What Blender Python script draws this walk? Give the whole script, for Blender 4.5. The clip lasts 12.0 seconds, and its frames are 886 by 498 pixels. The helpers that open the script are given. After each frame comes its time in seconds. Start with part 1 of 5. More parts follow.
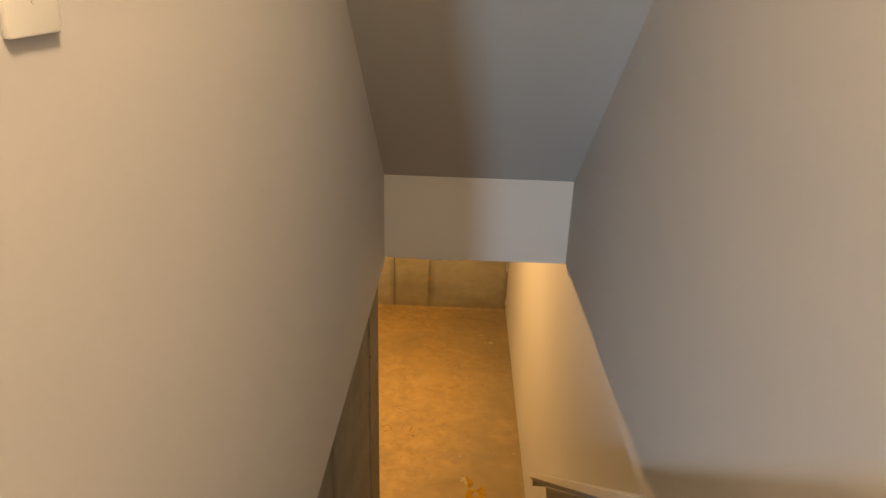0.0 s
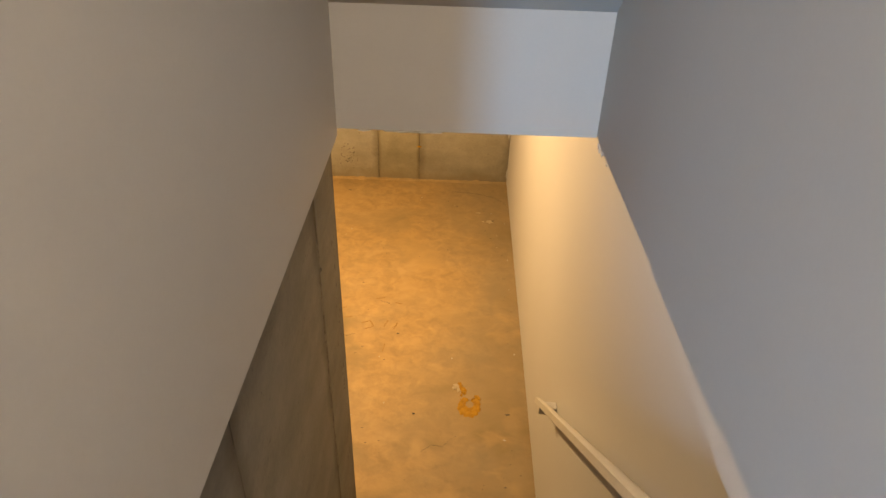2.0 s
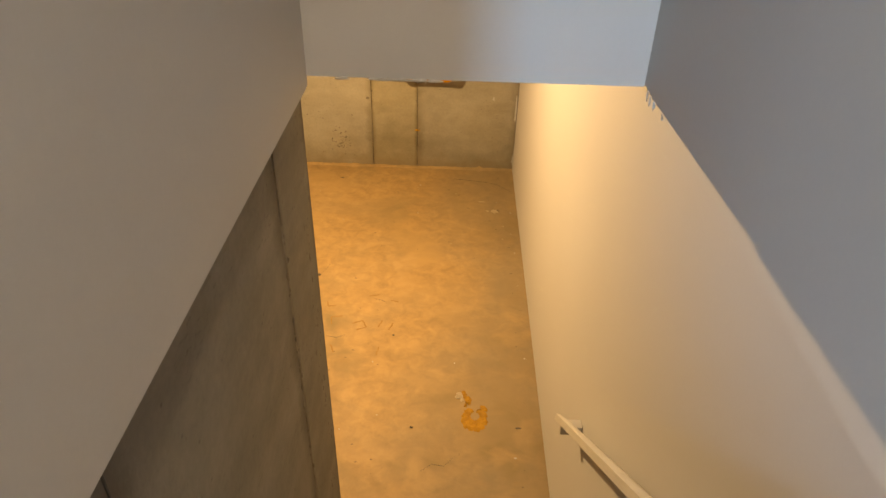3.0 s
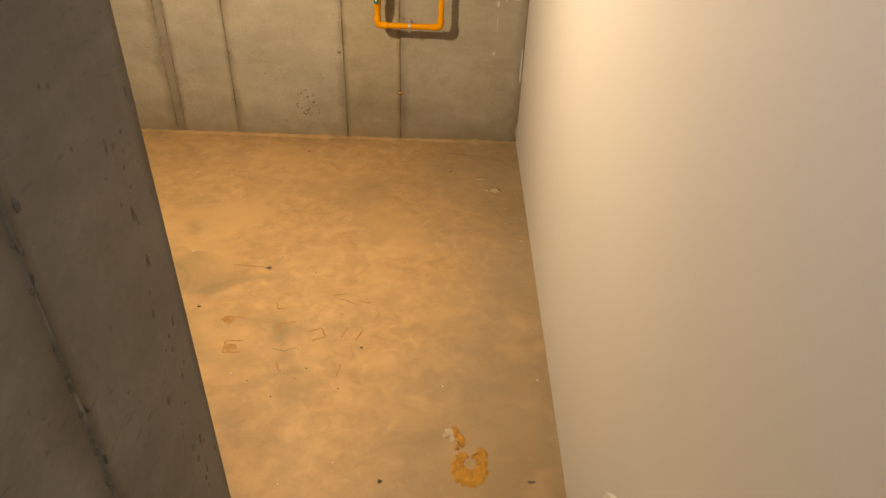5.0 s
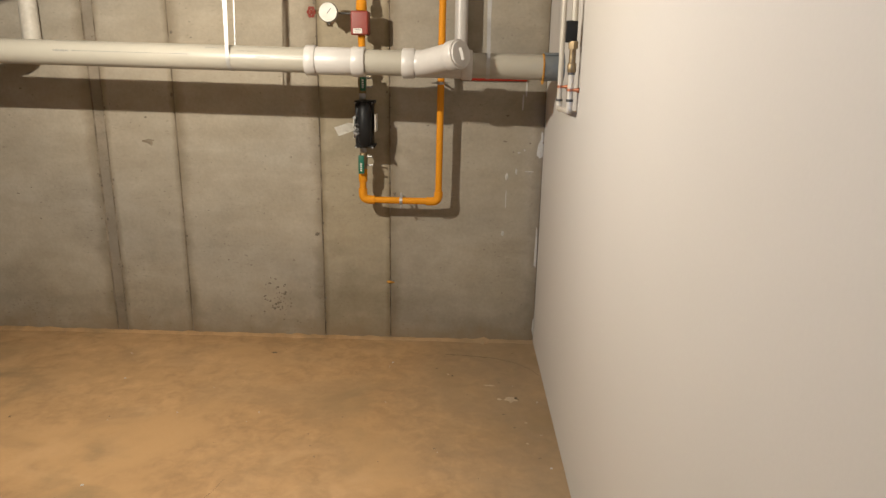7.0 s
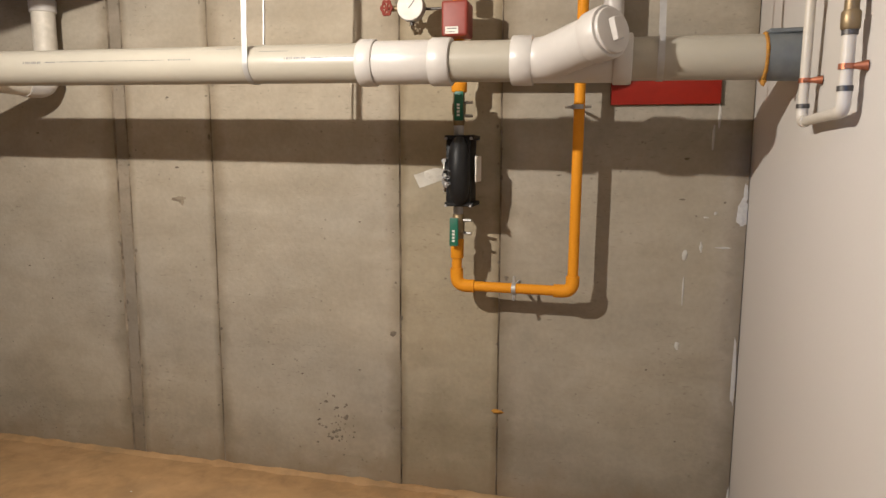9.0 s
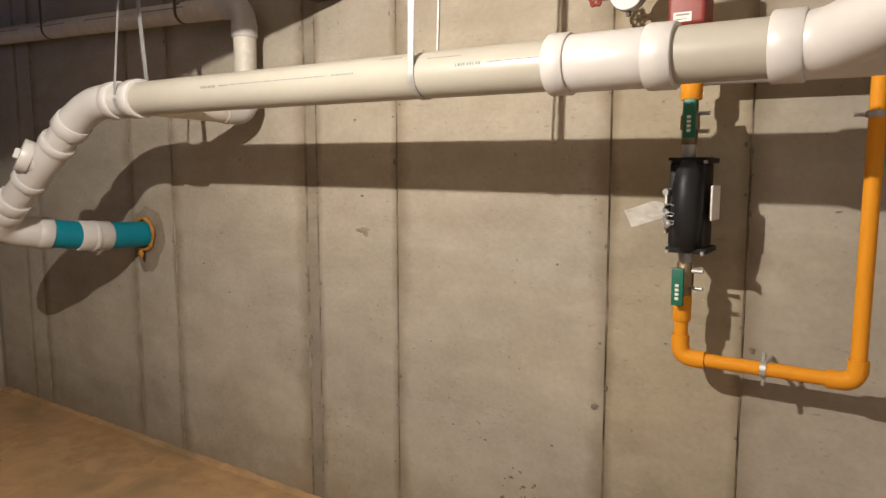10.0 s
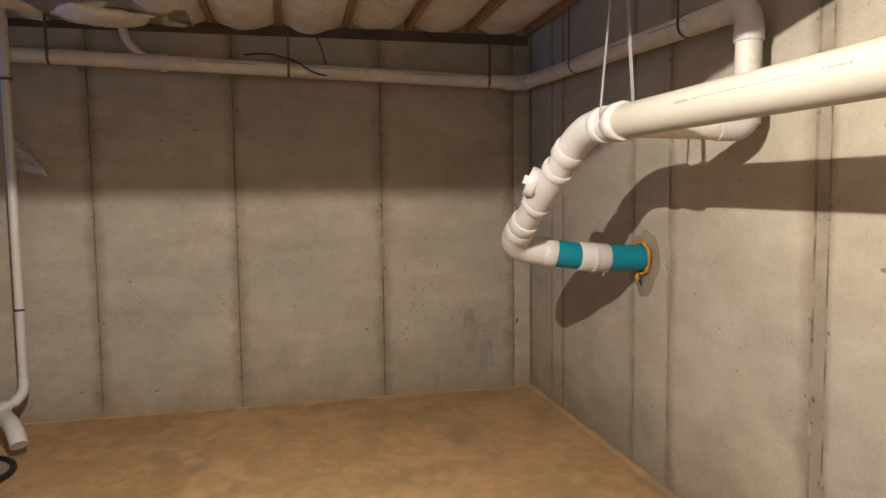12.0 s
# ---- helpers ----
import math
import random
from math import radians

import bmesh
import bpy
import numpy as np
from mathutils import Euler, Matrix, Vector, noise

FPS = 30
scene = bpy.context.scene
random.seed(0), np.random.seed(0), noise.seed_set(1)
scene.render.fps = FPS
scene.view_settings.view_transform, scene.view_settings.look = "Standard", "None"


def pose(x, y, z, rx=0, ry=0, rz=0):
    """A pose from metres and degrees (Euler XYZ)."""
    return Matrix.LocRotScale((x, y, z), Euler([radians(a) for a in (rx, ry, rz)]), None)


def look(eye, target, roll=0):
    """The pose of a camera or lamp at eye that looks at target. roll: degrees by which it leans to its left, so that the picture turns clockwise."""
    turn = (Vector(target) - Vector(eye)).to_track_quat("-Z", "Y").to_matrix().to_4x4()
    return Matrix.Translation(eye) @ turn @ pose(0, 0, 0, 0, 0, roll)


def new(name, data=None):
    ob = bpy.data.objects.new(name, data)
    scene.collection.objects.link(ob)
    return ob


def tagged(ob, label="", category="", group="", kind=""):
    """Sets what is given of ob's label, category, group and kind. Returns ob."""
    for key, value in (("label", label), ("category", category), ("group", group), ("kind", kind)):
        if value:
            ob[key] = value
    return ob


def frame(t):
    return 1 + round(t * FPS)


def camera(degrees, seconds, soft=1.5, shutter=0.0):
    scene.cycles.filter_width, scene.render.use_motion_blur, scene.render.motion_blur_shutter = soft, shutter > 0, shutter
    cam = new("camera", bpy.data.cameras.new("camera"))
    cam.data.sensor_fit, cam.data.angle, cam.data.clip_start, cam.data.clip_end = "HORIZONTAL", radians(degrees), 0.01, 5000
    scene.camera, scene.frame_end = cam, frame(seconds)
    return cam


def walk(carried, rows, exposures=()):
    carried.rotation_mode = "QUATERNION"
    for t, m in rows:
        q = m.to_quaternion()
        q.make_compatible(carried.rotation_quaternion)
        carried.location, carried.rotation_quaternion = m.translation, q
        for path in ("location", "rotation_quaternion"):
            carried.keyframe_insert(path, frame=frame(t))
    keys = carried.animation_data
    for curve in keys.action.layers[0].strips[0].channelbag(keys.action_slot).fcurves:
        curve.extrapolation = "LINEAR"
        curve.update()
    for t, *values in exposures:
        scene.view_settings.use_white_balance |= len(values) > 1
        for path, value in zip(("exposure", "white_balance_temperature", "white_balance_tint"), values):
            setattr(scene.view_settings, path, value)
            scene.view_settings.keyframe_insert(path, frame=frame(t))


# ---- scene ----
cam = camera(66.2, 12.0)
PATH = [
    (0, (-0.542, -6.511, 3.393), (-0.584, -4.665, 2.625), 1.8),
    (0.5, (-0.5, -6.238, 3.368), (-0.536, -4.48, 2.415), 1.8),
    (1, (-0.461, -6.018, 3.348), (-0.494, -4.324, 2.285), 1.8),
    (1.5, (-0.496, -5.823, 3.199), (-0.519, -4.157, 2.092), 1.9),
    (2, (-0.493, -5.639, 3.058), (-0.517, -3.985, 1.934), 1.8),
    (2.5, (-0.501, -5.439, 2.899), (-0.524, -3.788, 1.772), 1.8),
    (3, (-0.504, -5.24, 2.746), (-0.527, -3.592, 1.614), 1.6),
    (3.2, (-0.504, -5.171, 2.696), (-0.526, -3.523, 1.564), 1.6),
    (4.8, (-0.472, -4.528, 2.149), (-0.487, -2.87, 1.03), 1.6),
    (5, (-0.46, -4.435, 2.103), (-0.473, -2.785, 0.972), 1.8),
    (5.5, (-0.44, -4.254, 1.946), (-0.455, -2.589, 0.839), 1.7),
    (6, (-0.397, -4.06, 1.828), (-0.434, -2.305, 0.87), 1.1),
    (6.5, (-0.435, -3.85, 1.639), (-0.469, -1.991, 0.903), 1.0),
    (6.7, (-0.435, -3.770, 1.600), (-0.475, -1.876, 0.960), 1.0),
    (8.3, (-0.437, -2.842, 1.302), (-0.551, -0.874, 0.964), 0.6),
    (8.5, (-0.4, -2.684, 1.284), (-0.62, -0.72, 0.977), 0.5),
    (9, (-0.434, -2.399, 1.295), (-0.912, -0.477, 1.015), 0.2),
    (9.5, (-0.45, -2.134, 1.313), (-1.229, -0.309, 1.063), 0.1),
    (10, (-0.509, -1.915, 1.317), (-1.605, -0.257, 1.094), -0.1),
    (10.5, (-0.552, -1.773, 1.314), (-1.945, -0.351, 1.121), -0.3),
    (11, (-0.568, -1.661, 1.322), (-2.25, -0.592, 1.151), -0.7),
    (11.5, (-0.58, -1.617, 1.325), (-2.438, -0.894, 1.165), -0.8),
    (12, (-0.577, -1.607, 1.325), (-2.524, -1.175, 1.173), -0.7),
]
walk(cam, [(t, look(eye, target, roll)) for t, eye, target, roll in PATH],
     exposures=[(0.0, -0.50, 14200, 22), (0.5, -0.26, 11300, 20), (1.5, -0.04, 10000, 18), (3.0, 0.07, 10000, 16), (4.0, 0.1, 8400, 15),
                (5.0, -0.04, 6700, 14), (6.5, -0.22, 5200, 13), (8.5, -0.19, 5050, 17), (9.5, 0.0, 5000, 17), (11.2, 0.1, 5000, 17), (12.0, 0.5, 5000, 17)])


# ---- light ----
world = bpy.data.worlds.new("world")
scene.world = world
world.use_nodes = True
wn = world.node_tree.nodes
sky = wn.new("ShaderNodeTexSky")
sky.sky_type, sky.sun_disc = "NISHITA", False
sky.sun_elevation, sky.sun_rotation = radians(35), radians(200)
world.node_tree.links.new(sky.outputs[0], wn["Background"].inputs[0])
wn["Background"].inputs[1].default_value = 0.08


def lamp(name, kind, at, power, colour, size=0.05, size_y=None, aim=None, spread=180):
    data = bpy.data.lights.new(name, kind)
    data.energy, data.color = power, colour
    if kind == "AREA":
        data.shape, data.size, data.size_y, data.spread = "RECTANGLE", size, size_y or size, radians(spread)
    else:
        data.shadow_soft_size = size
    ob = new(name, data)
    ob.matrix_world = look(at, aim) if aim else pose(*at)
    return ob


BULB = (-1.68, -1.86, 2.045)
lamp("basement_bulb_light", "POINT", BULB, 250, (1.0, 0.80, 0.50), 0.012)
lamp("upstairs_ceiling_light", "POINT", (-0.27, -6.5, 4.70), 178, (0.87, 0.885, 0.87), 0.12)
lamp("upstairs_window_light", "AREA", (-1.36, -10.45, 3.72), 52, (0.15, 0.46, 1.0), 0.18, 0.9, (-0.3, -3.6, 2.1), spread=70)
# Second lamp added at this window, cone narrowed to brighten one right-wall patch.
lamp("window_patch_beam", "AREA", (-1.85, -10.40, 3.45), 7, (0.36, 0.58, 1.0), 0.3, 0.8, (0.0, -4.9, 2.15), spread=26)
# Added blue lamp for the ceiling's left end; its window is assumed, unseen.
lamp("assumed_window_light", "AREA", (-4.0, -7.75, 2.0), 2.2, (0.3, 0.55, 1.0), 0.8, 0.4, (-4.3, -4.2, 2.6), spread=45)

# ---- materials ----
def material(name, c1, c2=None, c3=None, scale=3.0, rough=0.7, metal=0.0, grain=60.0, bump=0.1, stretch=(1, 1, 1), fine=0.12,
             pits=0.0, spec=0.4, vary=0.0, local=False, edge=None, lo=0.35, hi=0.65, mottle=0.0, swirl=0.0, flecks=0.0, foot=0.0, dust=0.0):
    m = bpy.data.materials.new(name)
    m.use_nodes = True
    nt = m.node_tree
    N, L = nt.nodes, nt.links
    b = N["Principled BSDF"]
    b.inputs["Roughness"].default_value = rough
    b.inputs["Metallic"].default_value = metal
    b.inputs["Specular IOR Level"].default_value = spec
    if local:
        src = N.new("ShaderNodeTexCoord").outputs["Object"]
    else:
        src = N.new("ShaderNodeNewGeometry").outputs["Position"]
    mp = N.new("ShaderNodeMapping")
    mp.inputs["Scale"].default_value = stretch
    L.new(src, mp.inputs[0])
    vec = mp.outputs[0]

    def noise_tex(s, detail=4.0, v=None):
        n = N.new("ShaderNodeTexNoise")
        n.inputs["Scale"].default_value, n.inputs["Detail"].default_value = s, detail
        n.inputs["Distortion"].default_value = swirl
        L.new(v or vec, n.inputs["Vector"])
        return n.outputs["Fac"]

    def ramp(fac, lo, hi):
        r = N.new("ShaderNodeMapRange")
        r.inputs["From Min"].default_value, r.inputs["From Max"].default_value = lo, hi
        L.new(fac, r.inputs["Value"])
        return r.outputs[0]

    def mix(fac, a, c, mode="MIX"):
        x = N.new("ShaderNodeMix")
        x.data_type, x.blend_type = "RGBA", mode
        if isinstance(fac, float):
            x.inputs[0].default_value = fac
        else:
            L.new(fac, x.inputs[0])
        for k, v in ((6, a), (7, c)):
            if isinstance(v, tuple):
                x.inputs[k].default_value = (*v, 1)
            else:
                L.new(v, x.inputs[k])
        return x.outputs[2]

    col = c1
    if c2:
        col = mix(ramp(noise_tex(scale, 5), lo, hi), c1, c2)
    if c3:
        col = mix(ramp(noise_tex(scale * 3.7, 6), 0.5, 0.78), col, c3)
    g = noise_tex(grain, 3, src)
    col = mix(fine, col, g, "OVERLAY") if fine else col
    if mottle:
        col = mix(mottle, col, ramp(noise_tex(13, 6, src), 0.25, 0.75), "OVERLAY")
        col = mix(mottle * 0.4, col, ramp(noise_tex(3.1, 4), 0.3, 0.7), "OVERLAY")
    if vary:
        info = N.new("ShaderNodeObjectInfo")
        hs = N.new("ShaderNodeHueSaturation")
        L.new(ramp(info.outputs["Random"], 0.0, 1.0), hs.inputs["Value"])
        mr = hs.inputs["Value"].links[0].from_node
        mr.inputs["To Min"].default_value, mr.inputs["To Max"].default_value = 1 - vary, 1 + vary
        L.new(col, hs.inputs["Color"])
        col = hs.outputs[0]
    height = g
    if edge is not None:
        gen = N.new("ShaderNodeTexCoord").outputs["Generated"]
        sep = N.new("ShaderNodeSeparateXYZ")
        L.new(gen, sep.inputs[0])
        off = N.new("ShaderNodeMath")
        off.operation = "SUBTRACT"
        off.inputs[1].default_value = 0.5
        L.new(sep.outputs[edge], off.inputs[0])
        ab = N.new("ShaderNodeMath")
        ab.operation = "ABSOLUTE"
        L.new(off.outputs[0], ab.inputs[0])
        wob = N.new("ShaderNodeMath")
        wob.operation = "MULTIPLY_ADD"
        wob.inputs[1].default_value = 0.15
        L.new(noise_tex(7, 8, src), wob.inputs[0])
        L.new(ab.outputs[0], wob.inputs[2])
        stain = ramp(wob.outputs[0], 0.500, 0.575)
        soft = N.new("ShaderNodeMath")
        soft.operation = "MULTIPLY"
        soft.inputs[1].default_value = 0.62
        L.new(stain, soft.inputs[0])
        col = mix(soft.outputs[0], col, (c1[0] * 0.48, c1[1] * 0.42, c1[2] * 0.33))
    if pits:
        v = N.new("ShaderNodeTexVoronoi")
        v.inputs["Scale"].default_value = 30
        L.new(src, v.inputs["Vector"])
        far = ramp(v.outputs["Distance"], 0.05, 0.16)
        gate = ramp(noise_tex(7, 3, src), 0.52, 0.62)
        add = N.new("ShaderNodeMath")
        add.operation = "SUBTRACT"
        add.use_clamp = True
        add.inputs[0].default_value = 1.0
        L.new(far, add.inputs[1])
        mul = N.new("ShaderNodeMath")
        mul.operation = "MULTIPLY"
        L.new(add.outputs[0], mul.inputs[0])
        L.new(gate, mul.inputs[1])
        mul2 = N.new("ShaderNodeMath")
        mul2.operation = "MULTIPLY"
        L.new(mul.outputs[0], mul2.inputs[0])
        mul2.inputs[1].default_value = pits
        col = mix(mul2.outputs[0], col, (c1[0] * 0.35, c1[1] * 0.33, c1[2] * 0.3))
    if flecks:
        fm = N.new("ShaderNodeMapping")
        fm.inputs["Scale"].default_value = (1.0, 1.0, 3.4)
        L.new(src, fm.inputs[0])
        fl = ramp(noise_tex(34, 5, fm.outputs[0]), 0.60, 0.72)
        gate2 = ramp(noise_tex(3.3, 4, src), 0.42, 0.62)
        both = N.new("ShaderNodeMath")
        both.operation = "MULTIPLY"
        L.new(fl, both.inputs[0])
        L.new(gate2, both.inputs[1])
        amt = N.new("ShaderNodeMath")
        amt.operation = "MULTIPLY"
        L.new(both.outputs[0], amt.inputs[0])
        amt.inputs[1].default_value = flecks
        col = mix(amt.outputs[0], col, (c1[0] * 0.50, c1[1] * 0.46, c1[2] * 0.40))
    if dust:
        col = mix(ramp(noise_tex(1.7, 5), 0.52, 0.66), col, (c1[0] * 1.07, c1[1] * 1.07, c1[2] * 1.05))
        col = mix(ramp(noise_tex(2.9, 6), 0.55, 0.75), col, (c1[0] * 0.78, c1[1] * 0.79, c1[2] * 0.82))
        side = N.new("ShaderNodeSeparateXYZ")
        L.new(N.new("ShaderNodeNewGeometry").outputs["Position"], side.inputs[0])
        drift = N.new("ShaderNodeMath")
        drift.operation = "MULTIPLY_ADD"
        drift.inputs[1].default_value = 1.6
        L.new(noise_tex(1.1, 4), drift.inputs[0])
        L.new(side.outputs[0], drift.inputs[2])
        dm = N.new("ShaderNodeMath")
        dm.operation = "MULTIPLY"
        dm.inputs[1].default_value = dust
        L.new(ramp(drift.outputs[0], -0.05, 0.55), dm.inputs[0])
        col = mix(dm.outputs[0], col, (0.187, 0.153, 0.104))
        blot = N.new("ShaderNodeMath")
        blot.operation = "MULTIPLY"
        L.new(ramp(noise_tex(3.2, 8), 0.46, 0.68), blot.inputs[0])
        L.new(ramp(noise_tex(0.9, 3), 0.42, 0.56), blot.inputs[1])
        col = mix(blot.outputs[0], col, (c1[0] * 0.60, c1[1] * 0.66, c1[2] * 0.72))
        pale = N.new("ShaderNodeMath")
        pale.operation = "MULTIPLY"
        L.new(ramp(noise_tex(4.5, 8), 0.50, 0.80), pale.inputs[0])
        L.new(ramp(noise_tex(1.4, 3), 0.48, 0.60), pale.inputs[1])
        col = mix(pale.outputs[0], col, (min(1, c1[0] * 1.22), c1[1] * 1.26, c1[2] * 1.36))
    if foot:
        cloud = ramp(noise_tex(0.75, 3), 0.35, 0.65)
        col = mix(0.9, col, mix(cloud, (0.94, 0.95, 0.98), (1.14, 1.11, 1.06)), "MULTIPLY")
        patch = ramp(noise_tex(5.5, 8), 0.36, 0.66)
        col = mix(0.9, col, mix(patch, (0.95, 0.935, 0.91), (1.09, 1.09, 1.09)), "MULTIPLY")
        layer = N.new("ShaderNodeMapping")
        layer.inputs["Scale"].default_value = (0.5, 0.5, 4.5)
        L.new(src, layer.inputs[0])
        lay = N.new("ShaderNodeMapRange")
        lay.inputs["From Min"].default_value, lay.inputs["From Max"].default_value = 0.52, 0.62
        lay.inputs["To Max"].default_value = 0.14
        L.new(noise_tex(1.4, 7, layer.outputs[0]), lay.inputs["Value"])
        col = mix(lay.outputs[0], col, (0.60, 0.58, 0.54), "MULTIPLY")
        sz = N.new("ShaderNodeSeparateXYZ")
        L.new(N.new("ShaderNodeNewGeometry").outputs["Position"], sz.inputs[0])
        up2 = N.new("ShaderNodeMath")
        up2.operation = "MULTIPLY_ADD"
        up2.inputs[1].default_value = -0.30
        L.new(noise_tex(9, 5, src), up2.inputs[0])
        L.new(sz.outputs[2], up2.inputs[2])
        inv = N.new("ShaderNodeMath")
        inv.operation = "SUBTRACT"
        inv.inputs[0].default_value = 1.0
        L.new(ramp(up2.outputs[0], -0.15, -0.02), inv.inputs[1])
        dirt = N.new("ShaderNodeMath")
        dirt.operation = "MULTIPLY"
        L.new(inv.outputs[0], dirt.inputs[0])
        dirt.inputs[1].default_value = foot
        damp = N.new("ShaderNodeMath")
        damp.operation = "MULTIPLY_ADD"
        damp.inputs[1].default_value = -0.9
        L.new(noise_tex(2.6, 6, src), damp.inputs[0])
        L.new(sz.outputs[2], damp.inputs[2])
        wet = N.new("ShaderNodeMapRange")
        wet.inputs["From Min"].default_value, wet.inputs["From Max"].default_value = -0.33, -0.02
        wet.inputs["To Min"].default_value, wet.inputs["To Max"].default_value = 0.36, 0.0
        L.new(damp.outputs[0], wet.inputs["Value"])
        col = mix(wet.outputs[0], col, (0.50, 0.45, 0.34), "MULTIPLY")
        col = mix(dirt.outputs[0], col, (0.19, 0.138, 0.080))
    if isinstance(col, tuple):
        b.inputs["Base Color"].default_value = (*col, 1)
    else:
        L.new(col, b.inputs["Base Color"])
    if bump:
        bp = N.new("ShaderNodeBump")
        bp.inputs["Strength"].default_value, bp.inputs["Distance"].default_value = bump, 0.01
        L.new(height, bp.inputs["Height"])
        L.new(bp.outputs[0], b.inputs["Normal"])
    return m


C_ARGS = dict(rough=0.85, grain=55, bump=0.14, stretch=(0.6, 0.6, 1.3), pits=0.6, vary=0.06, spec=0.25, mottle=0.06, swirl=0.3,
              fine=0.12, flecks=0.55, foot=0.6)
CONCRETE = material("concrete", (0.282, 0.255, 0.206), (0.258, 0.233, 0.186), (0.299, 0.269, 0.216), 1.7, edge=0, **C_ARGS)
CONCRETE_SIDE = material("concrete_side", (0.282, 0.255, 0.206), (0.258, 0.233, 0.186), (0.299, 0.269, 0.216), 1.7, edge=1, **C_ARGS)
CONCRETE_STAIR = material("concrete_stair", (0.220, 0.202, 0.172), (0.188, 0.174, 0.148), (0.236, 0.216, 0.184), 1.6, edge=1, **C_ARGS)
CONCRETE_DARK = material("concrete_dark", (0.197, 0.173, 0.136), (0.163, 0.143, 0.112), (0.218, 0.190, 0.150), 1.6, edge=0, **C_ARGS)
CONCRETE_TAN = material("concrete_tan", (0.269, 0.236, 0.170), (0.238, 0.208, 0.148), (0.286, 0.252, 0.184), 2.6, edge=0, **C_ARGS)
JOINT = material("concrete_joint", (0.165, 0.132, 0.094), (0.215, 0.178, 0.130), None, 6, 0.9, grain=80, bump=0.4)
FLOOR = material("floor_concrete", (0.347, 0.218, 0.098), (0.293, 0.181, 0.080), (0.314, 0.209, 0.104), 0.8, 0.62, grain=38, bump=0.12,
                 stretch=(0.9, 1.2, 1), pits=0.25, spec=0.3, lo=0.40, hi=0.60, mottle=0.20, swirl=0.5, dust=0.55)
DRYWALL = material("drywall", (0.454, 0.431, 0.402), (0.474, 0.448, 0.419), None, 0.8, 0.7, grain=120, bump=0.02, fine=0.02, spec=0.25)
PAPER = material("torn_paper", (0.422, 0.381, 0.320), (0.503, 0.476, 0.435), None, 30, 0.9)
PLASTER = material("joint_compound", (0.440, 0.428, 0.404), (0.379, 0.367, 0.343), None, 25, 0.85, grain=90, bump=0.4)
PVC = material("cream_pvc", (0.293, 0.274, 0.228), (0.313, 0.291, 0.241), None, 3, 0.36, grain=30, bump=0.02, fine=0.04, spec=0.4)
PVC_W = material("white_pvc", (0.432, 0.412, 0.392), (0.405, 0.386, 0.366), None, 8, 0.38, grain=30, bump=0.02, fine=0.04, spec=0.45)
TEAL = material("teal_pvc", (0.011, 0.163, 0.229), (0.011, 0.141, 0.201), None, 6, 0.4, grain=40, bump=0.03, fine=0.06)
ORANGE = material("orange_cpvc", (0.543, 0.226, 0.000), (0.508, 0.208, 0.000), None, 6, 0.5, grain=40, bump=0.03, fine=0.0, spec=0.08)
FOAM = material("spray_foam", (0.382, 0.191, 0.017), (0.289, 0.133, 0.012), None, 30, 0.8, grain=90, bump=0.8)
STEEL = material("galvanised_steel", (0.290, 0.286, 0.280), (0.380, 0.372, 0.362), None, 12, 0.42, 0.45, grain=70, bump=0.05)
DARK_STEEL = material("dark_steel", (0.068, 0.065, 0.061), (0.109, 0.102, 0.095), None, 15, 0.5, 0.7, grain=70, bump=0.08)
SLEEVE = material("grey_sleeve", (0.116, 0.129, 0.143), (0.150, 0.163, 0.170), None, 12, 0.5, 0.3, grain=60, bump=0.1)
BLACK = material("black_plastic", (0.008, 0.008, 0.009), (0.014, 0.014, 0.014), None, 12, 0.45, grain=60, bump=0.05, spec=0.2)
GREEN = material("green_lever", (0.007, 0.109, 0.061), (0.014, 0.088, 0.054), None, 12, 0.45, grain=60, bump=0.05)
RED = material("red_enamel", (0.196, 0.009, 0.000), (0.173, 0.007, 0.000), None, 12, 0.3, grain=60, bump=0.03)
RED_BOX = material("red_housing", (0.191, 0.032, 0.020), (0.167, 0.029, 0.017), None, 12, 0.5, grain=60, bump=0.05)
BRASS = material("brass", (0.26, 0.20, 0.11), (0.17, 0.125, 0.07), None, 30, 0.5, 0.8, grain=60, bump=0.1)
COPPER = material("copper", (0.42, 0.17, 0.09), (0.30, 0.115, 0.06), None, 30, 0.48, 0.85, grain=60, bump=0.1)
LABEL = material("label_paper", (0.629, 0.612, 0.561), (0.578, 0.552, 0.493), None, 20, 0.6)
INK = material("ink", (0.08, 0.08, 0.09), (0.22, 0.21, 0.20), None, 160, 0.6, bump=0)
WOOD = material("joist_wood", (0.330, 0.215, 0.130), (0.25, 0.160, 0.095), (0.38, 0.26, 0.165), 2.5, 0.75, grain=40, bump=0.2, stretch=(0.3, 6, 6))
# Near-black: the shaded band at the wall top is put into this colour.
SILL = material("sill_plate", (0.05, 0.037, 0.028), (0.08, 0.06, 0.045), None, 5, 0.8, grain=40, bump=0.2)
BATT = material("insulation", (0.68, 0.65, 0.59), (0.56, 0.53, 0.47), (0.76, 0.73, 0.68), 7, 0.9, grain=40, bump=0.5)
RAIL = material("painted_rail", (0.502, 0.468, 0.420), (0.476, 0.442, 0.394), None, 6, 0.45, grain=50, bump=0.04, fine=0.05)
PLATE = material("switch_plate", (0.680, 0.646, 0.578), None, None, 6, 0.35, 0.0, bump=0.0, fine=0.02)
CARPET = material("stair_carpet", (0.30, 0.26, 0.21), (0.25, 0.22, 0.18), None, 30, 0.95, grain=200, bump=0.6)
RUST = material("rust_mark", (0.235, 0.118, 0.028), (0.29, 0.165, 0.060), None, 30, 0.8, grain=70)
